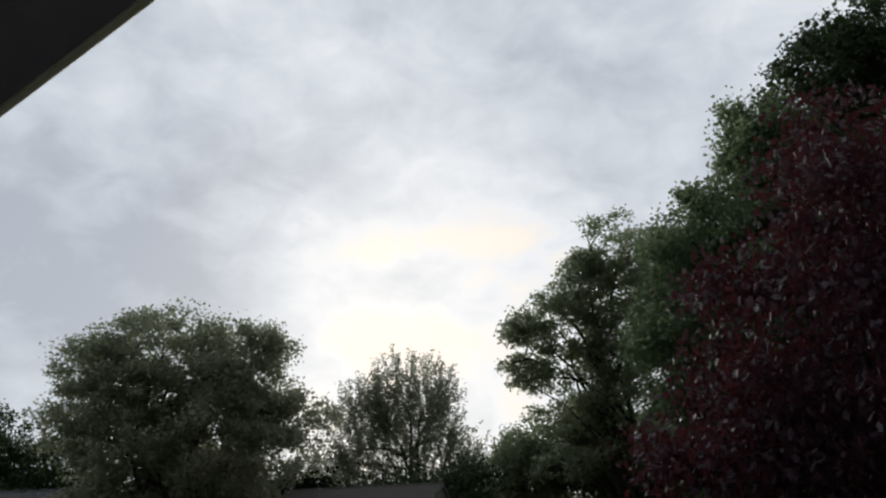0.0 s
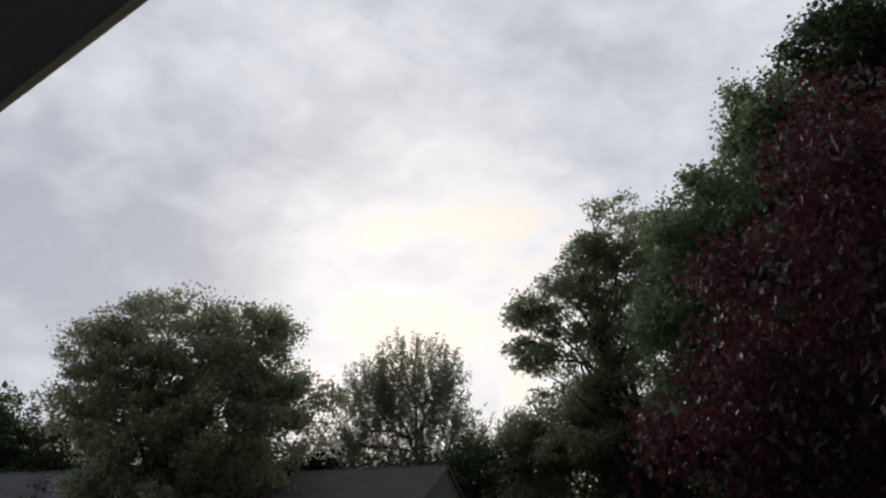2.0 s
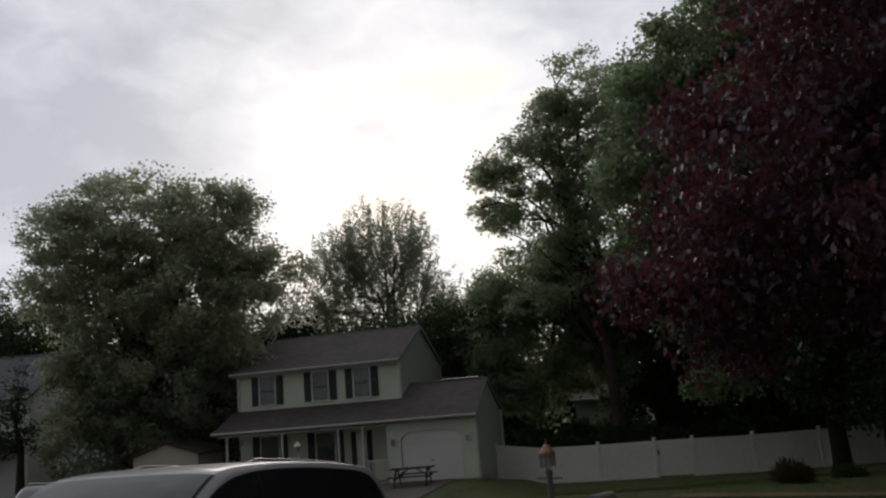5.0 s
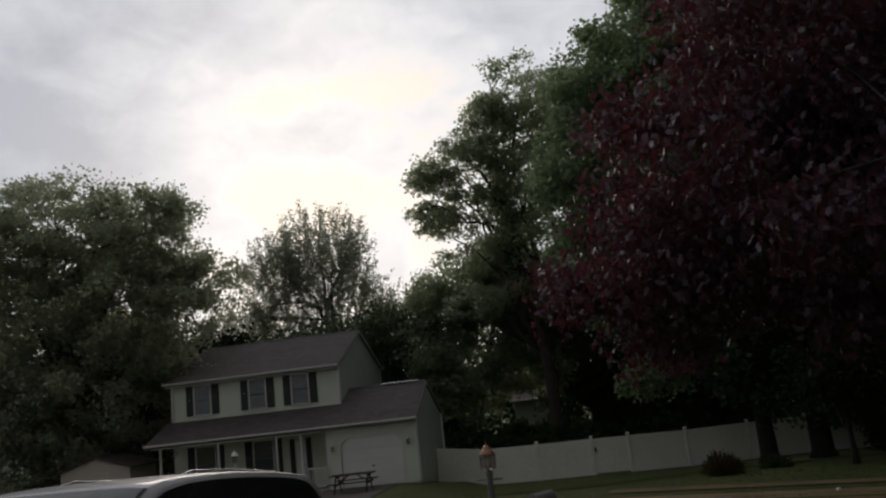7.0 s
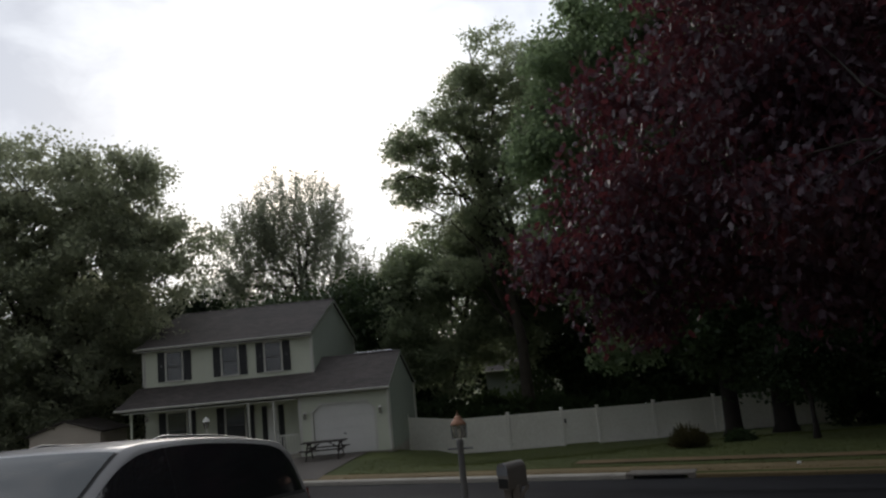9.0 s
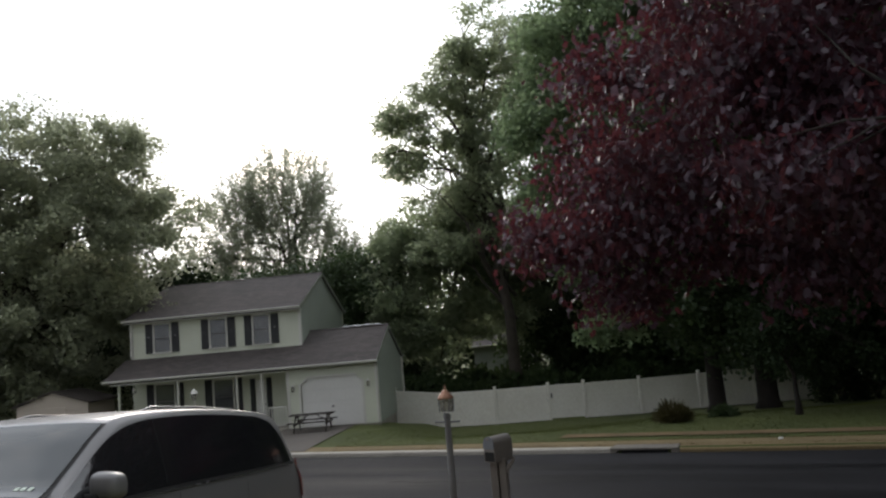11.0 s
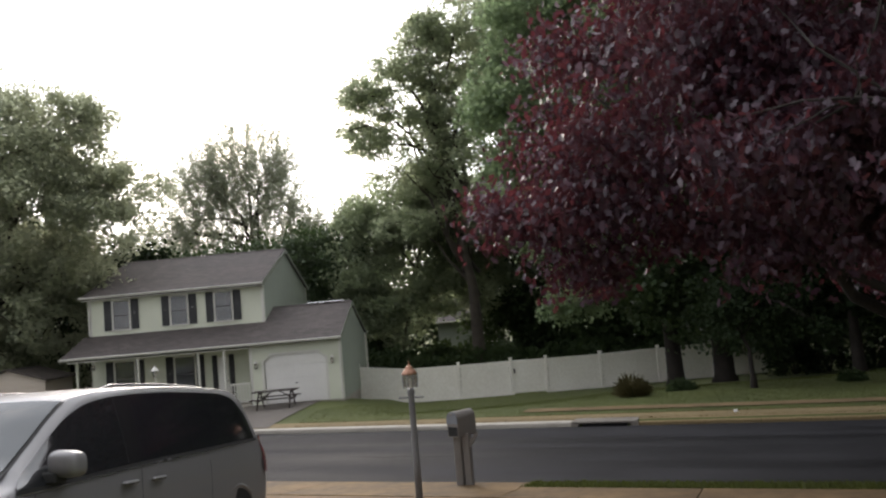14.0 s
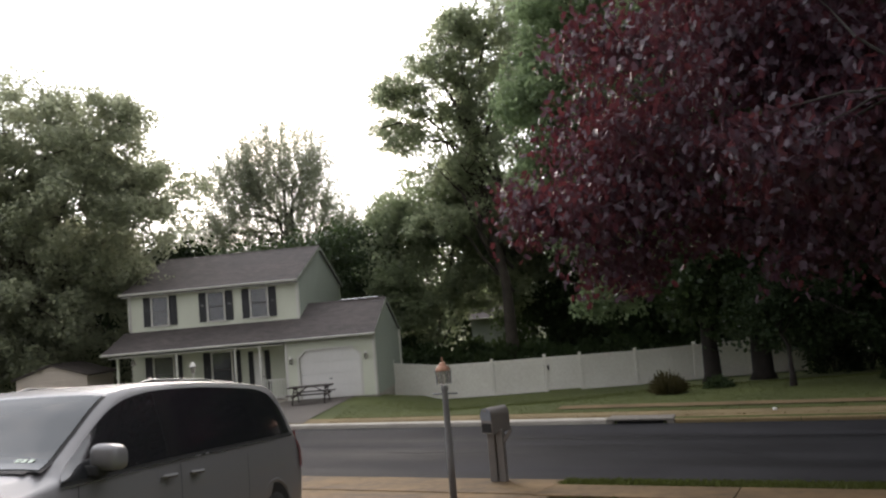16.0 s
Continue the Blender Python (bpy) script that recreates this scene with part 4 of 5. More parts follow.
screen = part("windscreen", top_patch(3.275, 3.962, 0.965, 0.012), screen_glass, van, "grey windscreen reflecting sky", True)
part("screen_seal", top_patch(3.262, 3.98, 0.995, 0.006), rubber, screen, "black rubber seal")
part("cowl", top_patch(3.975, 4.03, 0.90, 0.008, 2), rubber, van, "black wiper cowl")
for u in (0.83, 0.77, 0.715):
    bm = boxed(-0.018, 0.018, -0.017, 0.017, 0, 0.003)
    bmesh.ops.transform(bm, matrix=Matrix.Translation((3.86, top_y(3.86, u), top_z(3.86, u) + 0.014)) @ Matrix.Rotation(radians(30), 4, "Y"), verts=bm.verts)
    part("sticker", bm, sticker_m, van, "small pale inspection sticker")
part("rear_bumper", box(bmesh.new(), -0.06, 0.10, -0.86, 0.86, 0.36, 0.62, 0.05), van_paint, van)
part("rear_window", prism(bmesh.new(), [(0.17, -0.68, 1.16), (0.17, 0.68, 1.16), (0.345, 0.62, 1.56), (0.345, -0.62, 1.56)], (-0.012, 0, 0.004)), van_glass, van)

SUV = [(0.0, 0.70, 0.78, 0.66), (0.1, 1.25, 0.88, 0.72), (0.4, 1.66, 0.92, 0.68), (1.4, 1.76, 0.93, 0.66), (2.4, 1.73, 0.93, 0.64), (3.2, 1.20, 0.92, 0.70), (4.3, 1.0, 0.86, 0.62), (4.6, 0.6, 0.7, 0.45)]
p = street(-22.3, 14.35)
suv = thing("dark_car", pose(p.x, p.y, 0.12, 0, 0, -25.0 + 180), "black car parked at the kerb behind the van", "car")
part("body", car_body(SUV, 1.0, 0.25, 40), car_dark, suv, smooth=True)
for sd in (1, -1):
    part("side_glass", side_patch(SUV, lambda s: 1.04, lambda s: min(1.60, 1.15 + (s - 0.3) * 2.0, 1.62 - max(0, s - 2.3) * 0.62), 0.36, 3.0, 1.0, 0.006, side=sd), van_glass, suv)
    part("roof_rail", tube(bmesh.new(), [(0.6, sd * 0.58, 1.70), (0.75, sd * 0.58, 1.79), (2.2, sd * 0.56, 1.79), (2.4, sd * 0.56, 1.72)], [0.015] * 4, 6), chrome, suv)
    for s in (0.85, 3.6):
        wheel(suv, s, sd * 0.84, 0.34, 0.2)

# ---------------------------------------------------------------- fence
fence = thing("vinyl_fence", Matrix.Identity(4), "white vinyl privacy fence with posts along the back lawn", "fence")
FENCE = [(-0.072, 38.0), (-0.008, 37.4), (0.058, 37.0), (0.1275, 36.9), (0.174, 36.9), (0.247, 36.9), (0.325, 36.9), (0.397, 36.6), (0.470, 36.3)]
FX = [(d * y, y) for d, y in FENCE]
for i, (x, y) in enumerate(FX):
    z = ground_z(x, y) - 0.05
    po = part("post", boxed(x - 0.065, x + 0.065, y - 0.065, y + 0.065, z, z + 1.79, 0.01), vinyl, fence)
    part("post_cap", prism(bmesh.new(), [(x - 0.08, y - 0.08, z + 1.79), (x + 0.08, y - 0.08, z + 1.79), (x + 0.08, y + 0.08, z + 1.79), (x - 0.08, y + 0.08, z + 1.79)], (0, 0, 0.05)), vinyl, po)
for i, ((x0, y0), (x1, y1)) in enumerate(zip(FX, FX[1:])):
    z0, z1 = ground_z(x0, y0), ground_z(x1, y1)
    d = Vector((x1 - x0, y1 - y0, 0))
    n = Vector((d.y, -d.x, 0)).normalized()
    gate = i == 3
    lift = 0.10 if gate else 0.03

    def on(t, z, off=0.0):
        return Vector((x0, y0, 0)) + d * t + n * off + Vector((0, 0, z0 + (z1 - z0) * t + z))
    pan = part("gate_panel" if gate else "panel", prism(bmesh.new(), [on(0.03, lift, 0.02), on(0.97, lift, 0.02), on(0.97, 1.60, 0.02), on(0.03, 1.60, 0.02)], -n * 0.04), vinyl, fence)
    for zz0, zz1 in ((1.56, 1.65), (lift - 0.02, lift + 0.13)):
        part("rail", prism(bmesh.new(), [on(0.02, zz0, 0.035), on(0.98, zz0, 0.035), on(0.98, zz1, 0.035), on(0.02, zz1, 0.035)], -n * 0.07), vinyl, pan)
    for k in range(1, 12):
        part("board_joint", prism(bmesh.new(), [on(k / 12 - 0.003, lift + 0.13, 0.022), on(k / 12 + 0.003, lift + 0.13, 0.022), on(k / 12 + 0.003, 1.56, 0.022), on(k / 12 - 0.003, 1.56, 0.022)], n * 0.003), vinyl, pan)
    if gate:
        part("latch", boxed(x0 + 0.10, x0 + 0.17, y0 - 0.12, y0 - 0.03, z0 + 1.05, z0 + 1.25, 0.01), dark_metal, pan, "black gate latch")

# ---------------------------------------------------------------- lamp post, mailbox, picnic table, porch-side lamp
LX, LY = -0.075, 11.0
lz = ground_z(LX, LY)
lamp = thing("lamp_post", pose(LX, LY, lz - 0.05, 0, 0, -20), "grey lamp post with copper-topped glass lantern and crossbar", "lamp post")
Z0 = 3.37 - 0.095 * LY - lz + 0.05                                # underside of the lantern
part("post", lathe(bmesh.new(), [(0.052, 0), (0.048, Z0 * 0.5), (0.044, Z0 - 0.10), (0.052, Z0 - 0.08), (0.052, Z0 - 0.02), (0.03, Z0)], 16), post_grey, lamp, "", True)
part("crossbar", tube(bmesh.new(), [(-0.19, 0, Z0 - 0.13), (0.19, 0, Z0 - 0.13)], [0.013, 0.013], 8), post_grey, lamp)
lan = part("lantern", lathe(bmesh.new(), [(0.055, Z0), (0.105, Z0 + 0.02), (0.115, Z0 + 0.20), (0.11, Z0 + 0.205)], 8), lamp_glass, lamp, "dusty glass lantern panes")
for k in range(8):
    a = k * math.pi / 4
    part("glazing_bar", tube(bmesh.new(), [(0.107 * math.cos(a), 0.107 * math.sin(a), Z0 + 0.01), (0.118 * math.cos(a), 0.118 * math.sin(a), Z0 + 0.205)], [0.008, 0.008], 4), post_grey, lan)
part("bulb", lathe(bmesh.new(), [(0.012, Z0 + 0.02), (0.02, Z0 + 0.06), (0.03, Z0 + 0.11), (0.015, Z0 + 0.15)], 10), trim_white, lan)
part("copper_roof", lathe(bmesh.new(), [(0.118, Z0 + 0.20), (0.115, Z0 + 0.215), (0.08, Z0 + 0.265), (0.06, Z0 + 0.275), (0.055, Z0 + 0.30), (0.025, Z0 + 0.325)], 16), copper, lamp, "weathered copper lantern roof", True)
part("finial", lathe(bmesh.new(), [(0.012, Z0 + 0.325), (0.02, Z0 + 0.34), (0.008, Z0 + 0.36), (0.003, Z0 + 0.41)], 10), copper, lamp)

MX, MY = 0.72, 13.45
mz = ground_z(MX, MY)
mail = thing("mailbox", pose(MX, MY, mz - 0.04, 0, 0, -18), "taupe plastic mailbox with newspaper slot on a square post", "mailbox")
part("post", boxed(-0.13, 0.0, -0.07, 0.09, 0, 1.02, 0.012), plastic_grey, mail)
part("post_front", boxed(0.02, 0.15, -0.05, 0.11, 0, 0.98, 0.012), plastic_grey, mail)
part("brace", prism(bmesh.new(), [(0.15, -0.02, 0.72), (0.30, -0.02, 0.93), (0.30, -0.02, 1.0), (0.15, -0.02, 0.84)], (0, 0.07, 0)), plastic_grey, mail)
box_prof = [(-0.125, 0.93)] + [(0.125, 0.93)] + [(0.125 * math.cos(k * math.pi / 10), 1.235 + 0.135 * math.sin(k * math.pi / 10)) for k in range(11)]
shell = bmesh.new()
prism(shell, [(-0.17, 0.02 + y, z) for y, z in box_prof], (0.47, 0, 0))
shell_ob = part("box", shell, plastic_grey, mail, "", True)
shell_ob.data.shade_flat()
shell_ob.matrix_basis = Matrix.Rotation(radians(62), 4, "Z")
lid = prism(bmesh.new(), [(-0.185, 0.02 + y * 0.98, z if z > 1.15 else 1.16) for y, z in box_prof], (0.02, 0, 0))
o = part("front_door", lid, plastic_door, mail, "grey-blue curved mailbox door")
o.matrix_basis = Matrix.Rotation(radians(62), 4, "Z")
slot = part("newspaper_slot", boxed(-0.182, -0.16, -0.09, 0.13, 0.95, 1.11, 0.01), black_hole, mail, "black slab for the shaded newspaper slot")
slot.matrix_basis = Matrix.Rotation(radians(62), 4, "Z")
o = part("pull_tab", boxed(-0.205, -0.185, -0.02, 0.06, 1.31, 1.345, 0.006), plastic_grey, mail)
o.matrix_basis = Matrix.Rotation(radians(62), 4, "Z")
part("flag", boxed(0.0, 0.02, -0.135, -0.128, 1.05, 1.2), plastic_grey, mail)

TBL = HOUSE_M @ pose(-2.55, -1.7, 0.03, 0, 0, 4)
table = thing("picnic_table", TBL, "dark wooden picnic table with attached benches before the garage", "picnic table")
for i in range(5):
    y = -0.36 + i * 0.145
    part("top_plank", boxed(-0.92, 0.92, y, y + 0.135, 0.70, 0.738, 0.006), wood_dark, table)
for side in (-1, 1):
    for i in range(2):
        y = side * 0.68 + (i - 1) * 0.14
        part("bench_plank", boxed(-0.92, 0.92, y, y + 0.13, 0.42, 0.456, 0.006), wood_dark, table)
for x in (-0.66, 0.66):
    for s in (-1, 1):
        part("leg", prism(bmesh.new(), [(x - 0.02, s * 0.62, 0), (x - 0.02, s * 0.72, 0), (x - 0.02, s * 0.25, 0.70), (x - 0.02, s * 0.15, 0.70)], (0.04, 0, 0)), wood_dark, table)
    part("bench_bearer", boxed(x + 0.02, x + 0.06, -0.82, 0.82, 0.33, 0.42, 0.004), wood_dark, table)
    part("top_bearer", boxed(x + 0.02, x + 0.06, -0.34, 0.34, 0.61, 0.70, 0.004), wood_dark, table)
    sx = 1 if x > 0 else -1
    part("brace", prism(bmesh.new(), [(x, -0.03, 0.34), (x, -0.03, 0.43), (sx * 0.10, -0.03, 0.70), (sx * 0.18, -0.03, 0.70)], (0, 0.06, 0)), wood_dark, table)

PX, PY = -0.334 * 29.5, 29.5
yl = thing("garden_lamp", pose(PX, PY, ground_z(PX, PY)), "slim white garden lamp post beside the porch walk", "lamp post")
zt = 3.37 - 0.036 * PY - ground_z(PX, PY)
part("post", lathe(bmesh.new(), [(0.08, 0), (0.05, 0.12), (0.04, 0.3), (0.035, zt - 0.5), (0.06, zt - 0.46)], 12), trim_white, yl)
part("lantern", lathe(bmesh.new(), [(0.07, zt - 0.46), (0.13, zt - 0.22), (0.12, zt - 0.20)], 6), lamp_glass, yl)
part("lantern_roof", lathe(bmesh.new(), [(0.15, zt - 0.20), (0.07, zt - 0.08), (0.02, zt - 0.04), (0.025, zt - 0.02), (0.005, zt + 0.04)], 10), trim_white, yl)

# ---------------------------------------------------------------- houses farther off, shed
def plain_house(m, label, width, deep, z_eave, z_ridge, wall_m, roof_m, windows, porch_z=None):
    h = thing("house", m, label, "house")
    part("front_wall", boxed(-width, 0, 0, 0.2, -0.5, z_eave), wall_m, h)
    part("rear_wall", boxed(-width, 0, deep - 0.2, deep, -0.5, z_eave), wall_m, h)
    for a in (-width, -0.2):
        part("gable_wall", prism(bmesh.new(), [(a, 0.2, -0.5), (a, 0.2, z_eave), (a, deep / 2, z_ridge - 0.2), (a, deep - 0.2, z_eave), (a, deep - 0.2, -0.5)], (0.2, 0, 0)), wall_m, h)
    gable_roof("roof", h, -width - 0.2, 0.25, -0.4, deep + 0.4, z_eave + 0.03, z_ridge, roof_m)
    gutter(h, -width - 0.2, 0.25, -0.4, z_eave + 0.03)
    if porch_z:
        part("porch_roof", prism(bmesh.new(), [(-width, -1.6, porch_z), (-width, 0, porch_z + 0.75), (-width, 0, porch_z + 0.63), (-width, -1.6, porch_z - 0.12)], (width - 0.4, 0, 0)), roof_m, h)
        gutter(h, -width, -0.4, -1.6, porch_z)
    for a, z0, z1 in windows:
        window(h, a - 0.45, a + 0.45, 0, z0, z1)
    return h


plain_house(pose(-29.6, 41.0, 0.0, 0, 0, 3), "white two-storey neighbour house with grey shingle roof", 9.5, 8.5, 5.6, 8.45, siding_white, roof_grey,
            [(-2.9, 3.7, 5.1), (-5.6, 3.7, 5.1), (-3.0, 0.7, 2.1)], 2.55)
plain_house(pose(7.2, 62.0, -1.7, 0, 0, -8), "pale house half hidden behind the back fence and trees", 5.0, 7.0, 4.25, 6.2, siding_tree_shaded, roof_dark,
            [(-0.75, 2.4, 3.5)])
shed = thing("shed", pose(-18.4, 35.4, 0.0, 0, 0, -2), "small tan garden shed with a low brown gable roof", "shed")
part("body", prism(bmesh.new(), [(-1.68, 0, -0.3), (1.68, 0, -0.3), (1.68, 0, 1.90), (0, 0, 2.42), (-1.68, 0, 1.90)], (0, 2.6, 0)), shed_m, shed)
for s in (-1, 1):
    part("roof", prism(bmesh.new(), [(s * 1.85, -0.15, 1.86), (0, -0.15, 2.45), (0, -0.15, 2.52), (s * 1.85, -0.15, 1.93)], (0, 2.9, 0)), roof_brown, shed)
part("door", boxed(-0.6, 0.6, -0.03, 0.0, 0, 1.75, 0.01), shed_m, shed)


# ---------------------------------------------------------------- trees and plants
def leaf_mesh(name, pts, size, material, parent, seed, droop=0.25, width=0.42, lobed=False, label="", up=0.0, kind=""):
    """Many single leaves, each a small folded blade at one of the points."""
    rng = np.random.default_rng(seed)
    n = len(pts)
    d = rng.normal(size=(n, 3))
    d[:, 2] = d[:, 2] * 0.7 - droop + up
    d /= np.linalg.norm(d, axis=1)[:, None]
    s = np.cross(d, rng.normal(size=(n, 3)))
    s /= np.linalg.norm(s, axis=1)[:, None] + 1e-9
    nn = np.cross(d, s)
    ln = size * rng.uniform(0.6, 1.25, size=(n, 1))
    fold = rng.uniform(-0.12, 0.22, size=(n, 1)) * ln
    if lobed:
        shape = [(0.0, 0.0, 0), (0.10, width * 0.75, 1), (0.42, width * 0.50, 0.6), (0.58, width * 1.05, 1), (0.72, width * 0.35, 0.5), (1.0, 0.0, 0.3),
                 (0.72, -width * 0.35, 0.5), (0.58, -width * 1.05, 1), (0.42, -width * 0.50, 0.6), (0.10, -width * 0.75, 1)]
        faces = [(0, 1, 2), (0, 2, 5), (2, 3, 4), (2, 4, 5), (0, 5, 8), (0, 8, 9), (5, 6, 8), (6, 7, 8)]
    else:
        shape = [(0.0, 0.0, 0), (0.45, width, 1), (1.0, 0.0, 0.2), (0.45, -width, 1)]
        faces = [(0, 1, 2), (0, 2, 3)]
    k = len(shape)
    co = np.empty((n, k, 3))
    for i, (a, w, f) in enumerate(shape):
        co[:, i] = pts + d * ln * a + s * ln * w + nn * fold * f
    idx = (np.arange(n)[:, None, None] * k + np.array(faces)[None]).reshape(-1)
    me = bpy.data.meshes.new(name)
    nf = n * len(faces)
    me.vertices.add(n * k)
    me.vertices.foreach_set("co", co.reshape(-1))
    me.loops.add(nf * 3)
    me.loops.foreach_set("vertex_index", idx.astype(np.int32))
    me.polygons.add(nf)
    me.polygons.foreach_set("loop_start", np.arange(0, nf * 3, 3, dtype=np.int32))
    me.update(calc_edges=True)
    me.materials.append(material)
    ob = new(name, me)
    ob.parent = parent
    if label:
        ob["label"] = label
    if kind:
        ob["kind"] = kind
    return ob


def crown_points(blobs, clusters, per, spread_r, rng, shell=0.62, lump=1.0, group=11, pull_in=0.55, flat=0.62, spray=0.0):
    """Leaf places in clumps over and inside a set of (x, y, z, rx, ry, rz) masses."""
    wts = np.array([(b[3] * b[4] * b[5]) ** 0.667 for b in blobs])
    pick = rng.choice(len(blobs), size=clusters, p=wts / wts.sum())
    b = np.array(blobs)[pick]
    u = rng.normal(size=(clusters, 3))
    u /= np.linalg.norm(u, axis=1)[:, None]
    r = np.where(rng.random(clusters) < shell, rng.uniform(0.80, 1.06, clusters), rng.random(clusters) ** 0.5 * 0.85)[:, None]
    cen = b[:, :3] + u * b[:, 3:] * r
    lumps = max(3, clusters // group)                                  # boughs: groups of clumps with gaps between them
    own = rng.integers(0, lumps, clusters)
    pull = np.where(rng.random((clusters, 1)) < pull_in, 1.0, 0.0)
    cen = np.where(pull > 0, cen[own] + np.clip(rng.normal(size=(clusters, 3)), -1.6, 1.6) * np.array([0.75, 0.75, 0.40]) * lump, cen)
    size = rng.uniform(0.55, 1.3, size=(clusters, 1))
    q = np.clip(rng.normal(size=(clusters, per, 3)), -1.7, 1.7) * (spread_r * size)[:, :, None] * np.array([1, 1, flat])
    if spray:                                                          # leaves along upright, fanning shoots
        way = cen - np.array([b[:, 0].mean(), b[:, 1].mean(), cen[:, 2].min() - 6.0])
        way += rng.normal(size=way.shape) * 1.6
        way /= np.linalg.norm(way, axis=1)[:, None]
        q = q * 0.28 + way[:, None] * (rng.uniform(-1, 1, size=(clusters, per, 1)) * spray * size[:, :, None])
    return cen, (cen[:, None] + q).reshape(-1, 3)


def tree(name, label, base, trunk_r, fork, blobs, clusters, per, leaf, clump, material, seed, bark_m=None, limbs=9, twigs=70, category="tree", droop=0.25, lobed=False, shell=0.62, width=0.42, lean=(0, 0), up=0.0, lump=1.0, group=11, pull_in=0.55, flat=0.62, spray=0.0):
    """A tapered trunk, limbs and twigs that reach into a crown of many single leaves. Blobs are relative to the base."""
    rng = np.random.default_rng(seed)
    bark_m = bark_m or bark
    t = thing(name, Matrix.Translation(base), label, category)
    cen, pts = crown_points(blobs, clusters, per, clump, rng, shell, lump, group, pull_in, flat, spray)
    top = max(b[2] + 0.4 * b[5] for b in blobs)
    tip = min(blobs, key=lambda b: abs(b[2] - top * 0.7))
    spine = [(0, 0, -0.3), (0.02, 0, 0.35), (lean[0] * 0.3, lean[1] * 0.3, fork * 0.55), (lean[0], lean[1], fork), ((lean[0] + tip[0]) / 2, (lean[1] + tip[1]) / 2, (fork + top * 0.8) / 2), (tip[0], tip[1], top * 0.8)]
    part("trunk", tube(bmesh.new(), spine, [trunk_r * 1.85, trunk_r * 1.15, trunk_r * 0.92, trunk_r * 0.8, trunk_r * 0.42, 0.03], 12), bark_m, t, "", True)
    order = rng.permutation(len(cen))

    def curve(a, b, sag, n=5):
        a, b = Vector(a), Vector(b)
        out = []
        for i in range(n + 1):
            q = a.lerp(b, i / n)
            w = math.sin(math.pi * i / n)
            out.append(q + Vector((rng.normal() * 0.05, rng.normal() * 0.05, sag * w)) * (b - a).length)
        return out
    ends = []
    sp = [Vector(p) for p in spine]
    for i in range(limbs):
        c = cen[order[i]] if i >= len(blobs) else np.array(blobs[i][:3])
        h = rng.uniform(0, 1)
        start = sp[3].lerp(sp[4], h) if i % 2 else sp[4].lerp(sp[5], h * 0.6)
        if c[2] < start.z:
            start = sp[2].lerp(sp[3], rng.uniform(0.5, 1))
        path = curve(start, c, 0.10)
        r0 = trunk_r * rng.uniform(0.30, 0.48)
        part("limb", tube(bmesh.new(), path, [r0 * (1 - 0.85 * k / 5) for k in range(6)], 7), bark_m, t, "", True)
        ends.append(path)
    bm = bmesh.new()
    for j in range(twigs):
        c = Vector(cen[order[(limbs + j) % len(order)]])
        near = min((q for e in ends for q in e[2:]), key=lambda q: (q - c).length)
        r0 = max(0.018, trunk_r * 0.09)
        tube(bm, curve(near, c, 0.06, 3), [r0, r0 * 0.75, r0 * 0.5, r0 * 0.22], 4, False)
    tw = part("branchwork", bm, bark_m, t)
    tw["kind"] = "stuff"
    leaf_mesh("crown", pts, leaf, material, t, seed + 1, droop, width, lobed, kind="stuff", up=up)
    return t


def gz(x, y):
    return ground_z(x, y)


def at(x, y, blobs):
    """Masses given by world x, depth offset and height, turned relative to a trunk at x, y."""
    z = gz(x, y)
    return (x, y, z), [(bx - x, by, bz - z, rx, ry, rz) for bx, by, bz, rx, ry, rz in blobs]


b0, bl = at(-20.5, 39.0, [(-22.0, 0, 14.55, 3.7, 3.4, 3.2), (-25.2, 0, 13.5, 2.6, 2.8, 2.6), (-17.9, 0, 13.85, 2.9, 3.2, 2.9), (-27.0, 0, 11.0, 2.5, 2.4, 1.7), (-15.0, -0.5, 9.8, 2.9, 2.8, 2.5),
                          (-20.2, 0, 9.6, 5.2, 4.2, 4.6), (-23.4, 0, 8.4, 3.4, 3.4, 3.4), (-16.0, -1.0, 6.9, 2.4, 2.0, 2.1), (-20.0, -1, 5.2, 4.8, 3.4, 3.4), (-23.7, -1, 5.0, 3.1, 2.4, 4.4), (-22.4, -1, 2.8, 4.2, 2.2, 2.8), (-17.2, -1, 8.0, 3.0, 2.6, 2.6), (-19.6, 0, 11.0, 4.2, 3.2, 3.4), (-23, 0, 11.5, 3.4, 3, 2.6), (-17.4, 1, 3.4, 2.8, 2.0, 2.6), (-16.5, 0, 14.5, 1.6, 2.0, 1.9), (-25.4, 0, 15.7, 1.8, 2.0, 1.8), (-27.3, 0, 14.4, 1.2, 1.6, 1.5), (-13.7, 0, 11.0, 1.5, 1.6, 1.4), (-15.3, 0, 12.4, 1.4, 1.6, 1.5)])
tree("broadleaf_tree", "large dark green broadleaf tree beside the house", b0, 0.42, 4.2, bl, 3500, 41, 0.19, 0.32, leaf_oak, 11, limbs=18, twigs=260, shell=0.66, lump=0.50, flat=0.85, group=7, pull_in=0.7)
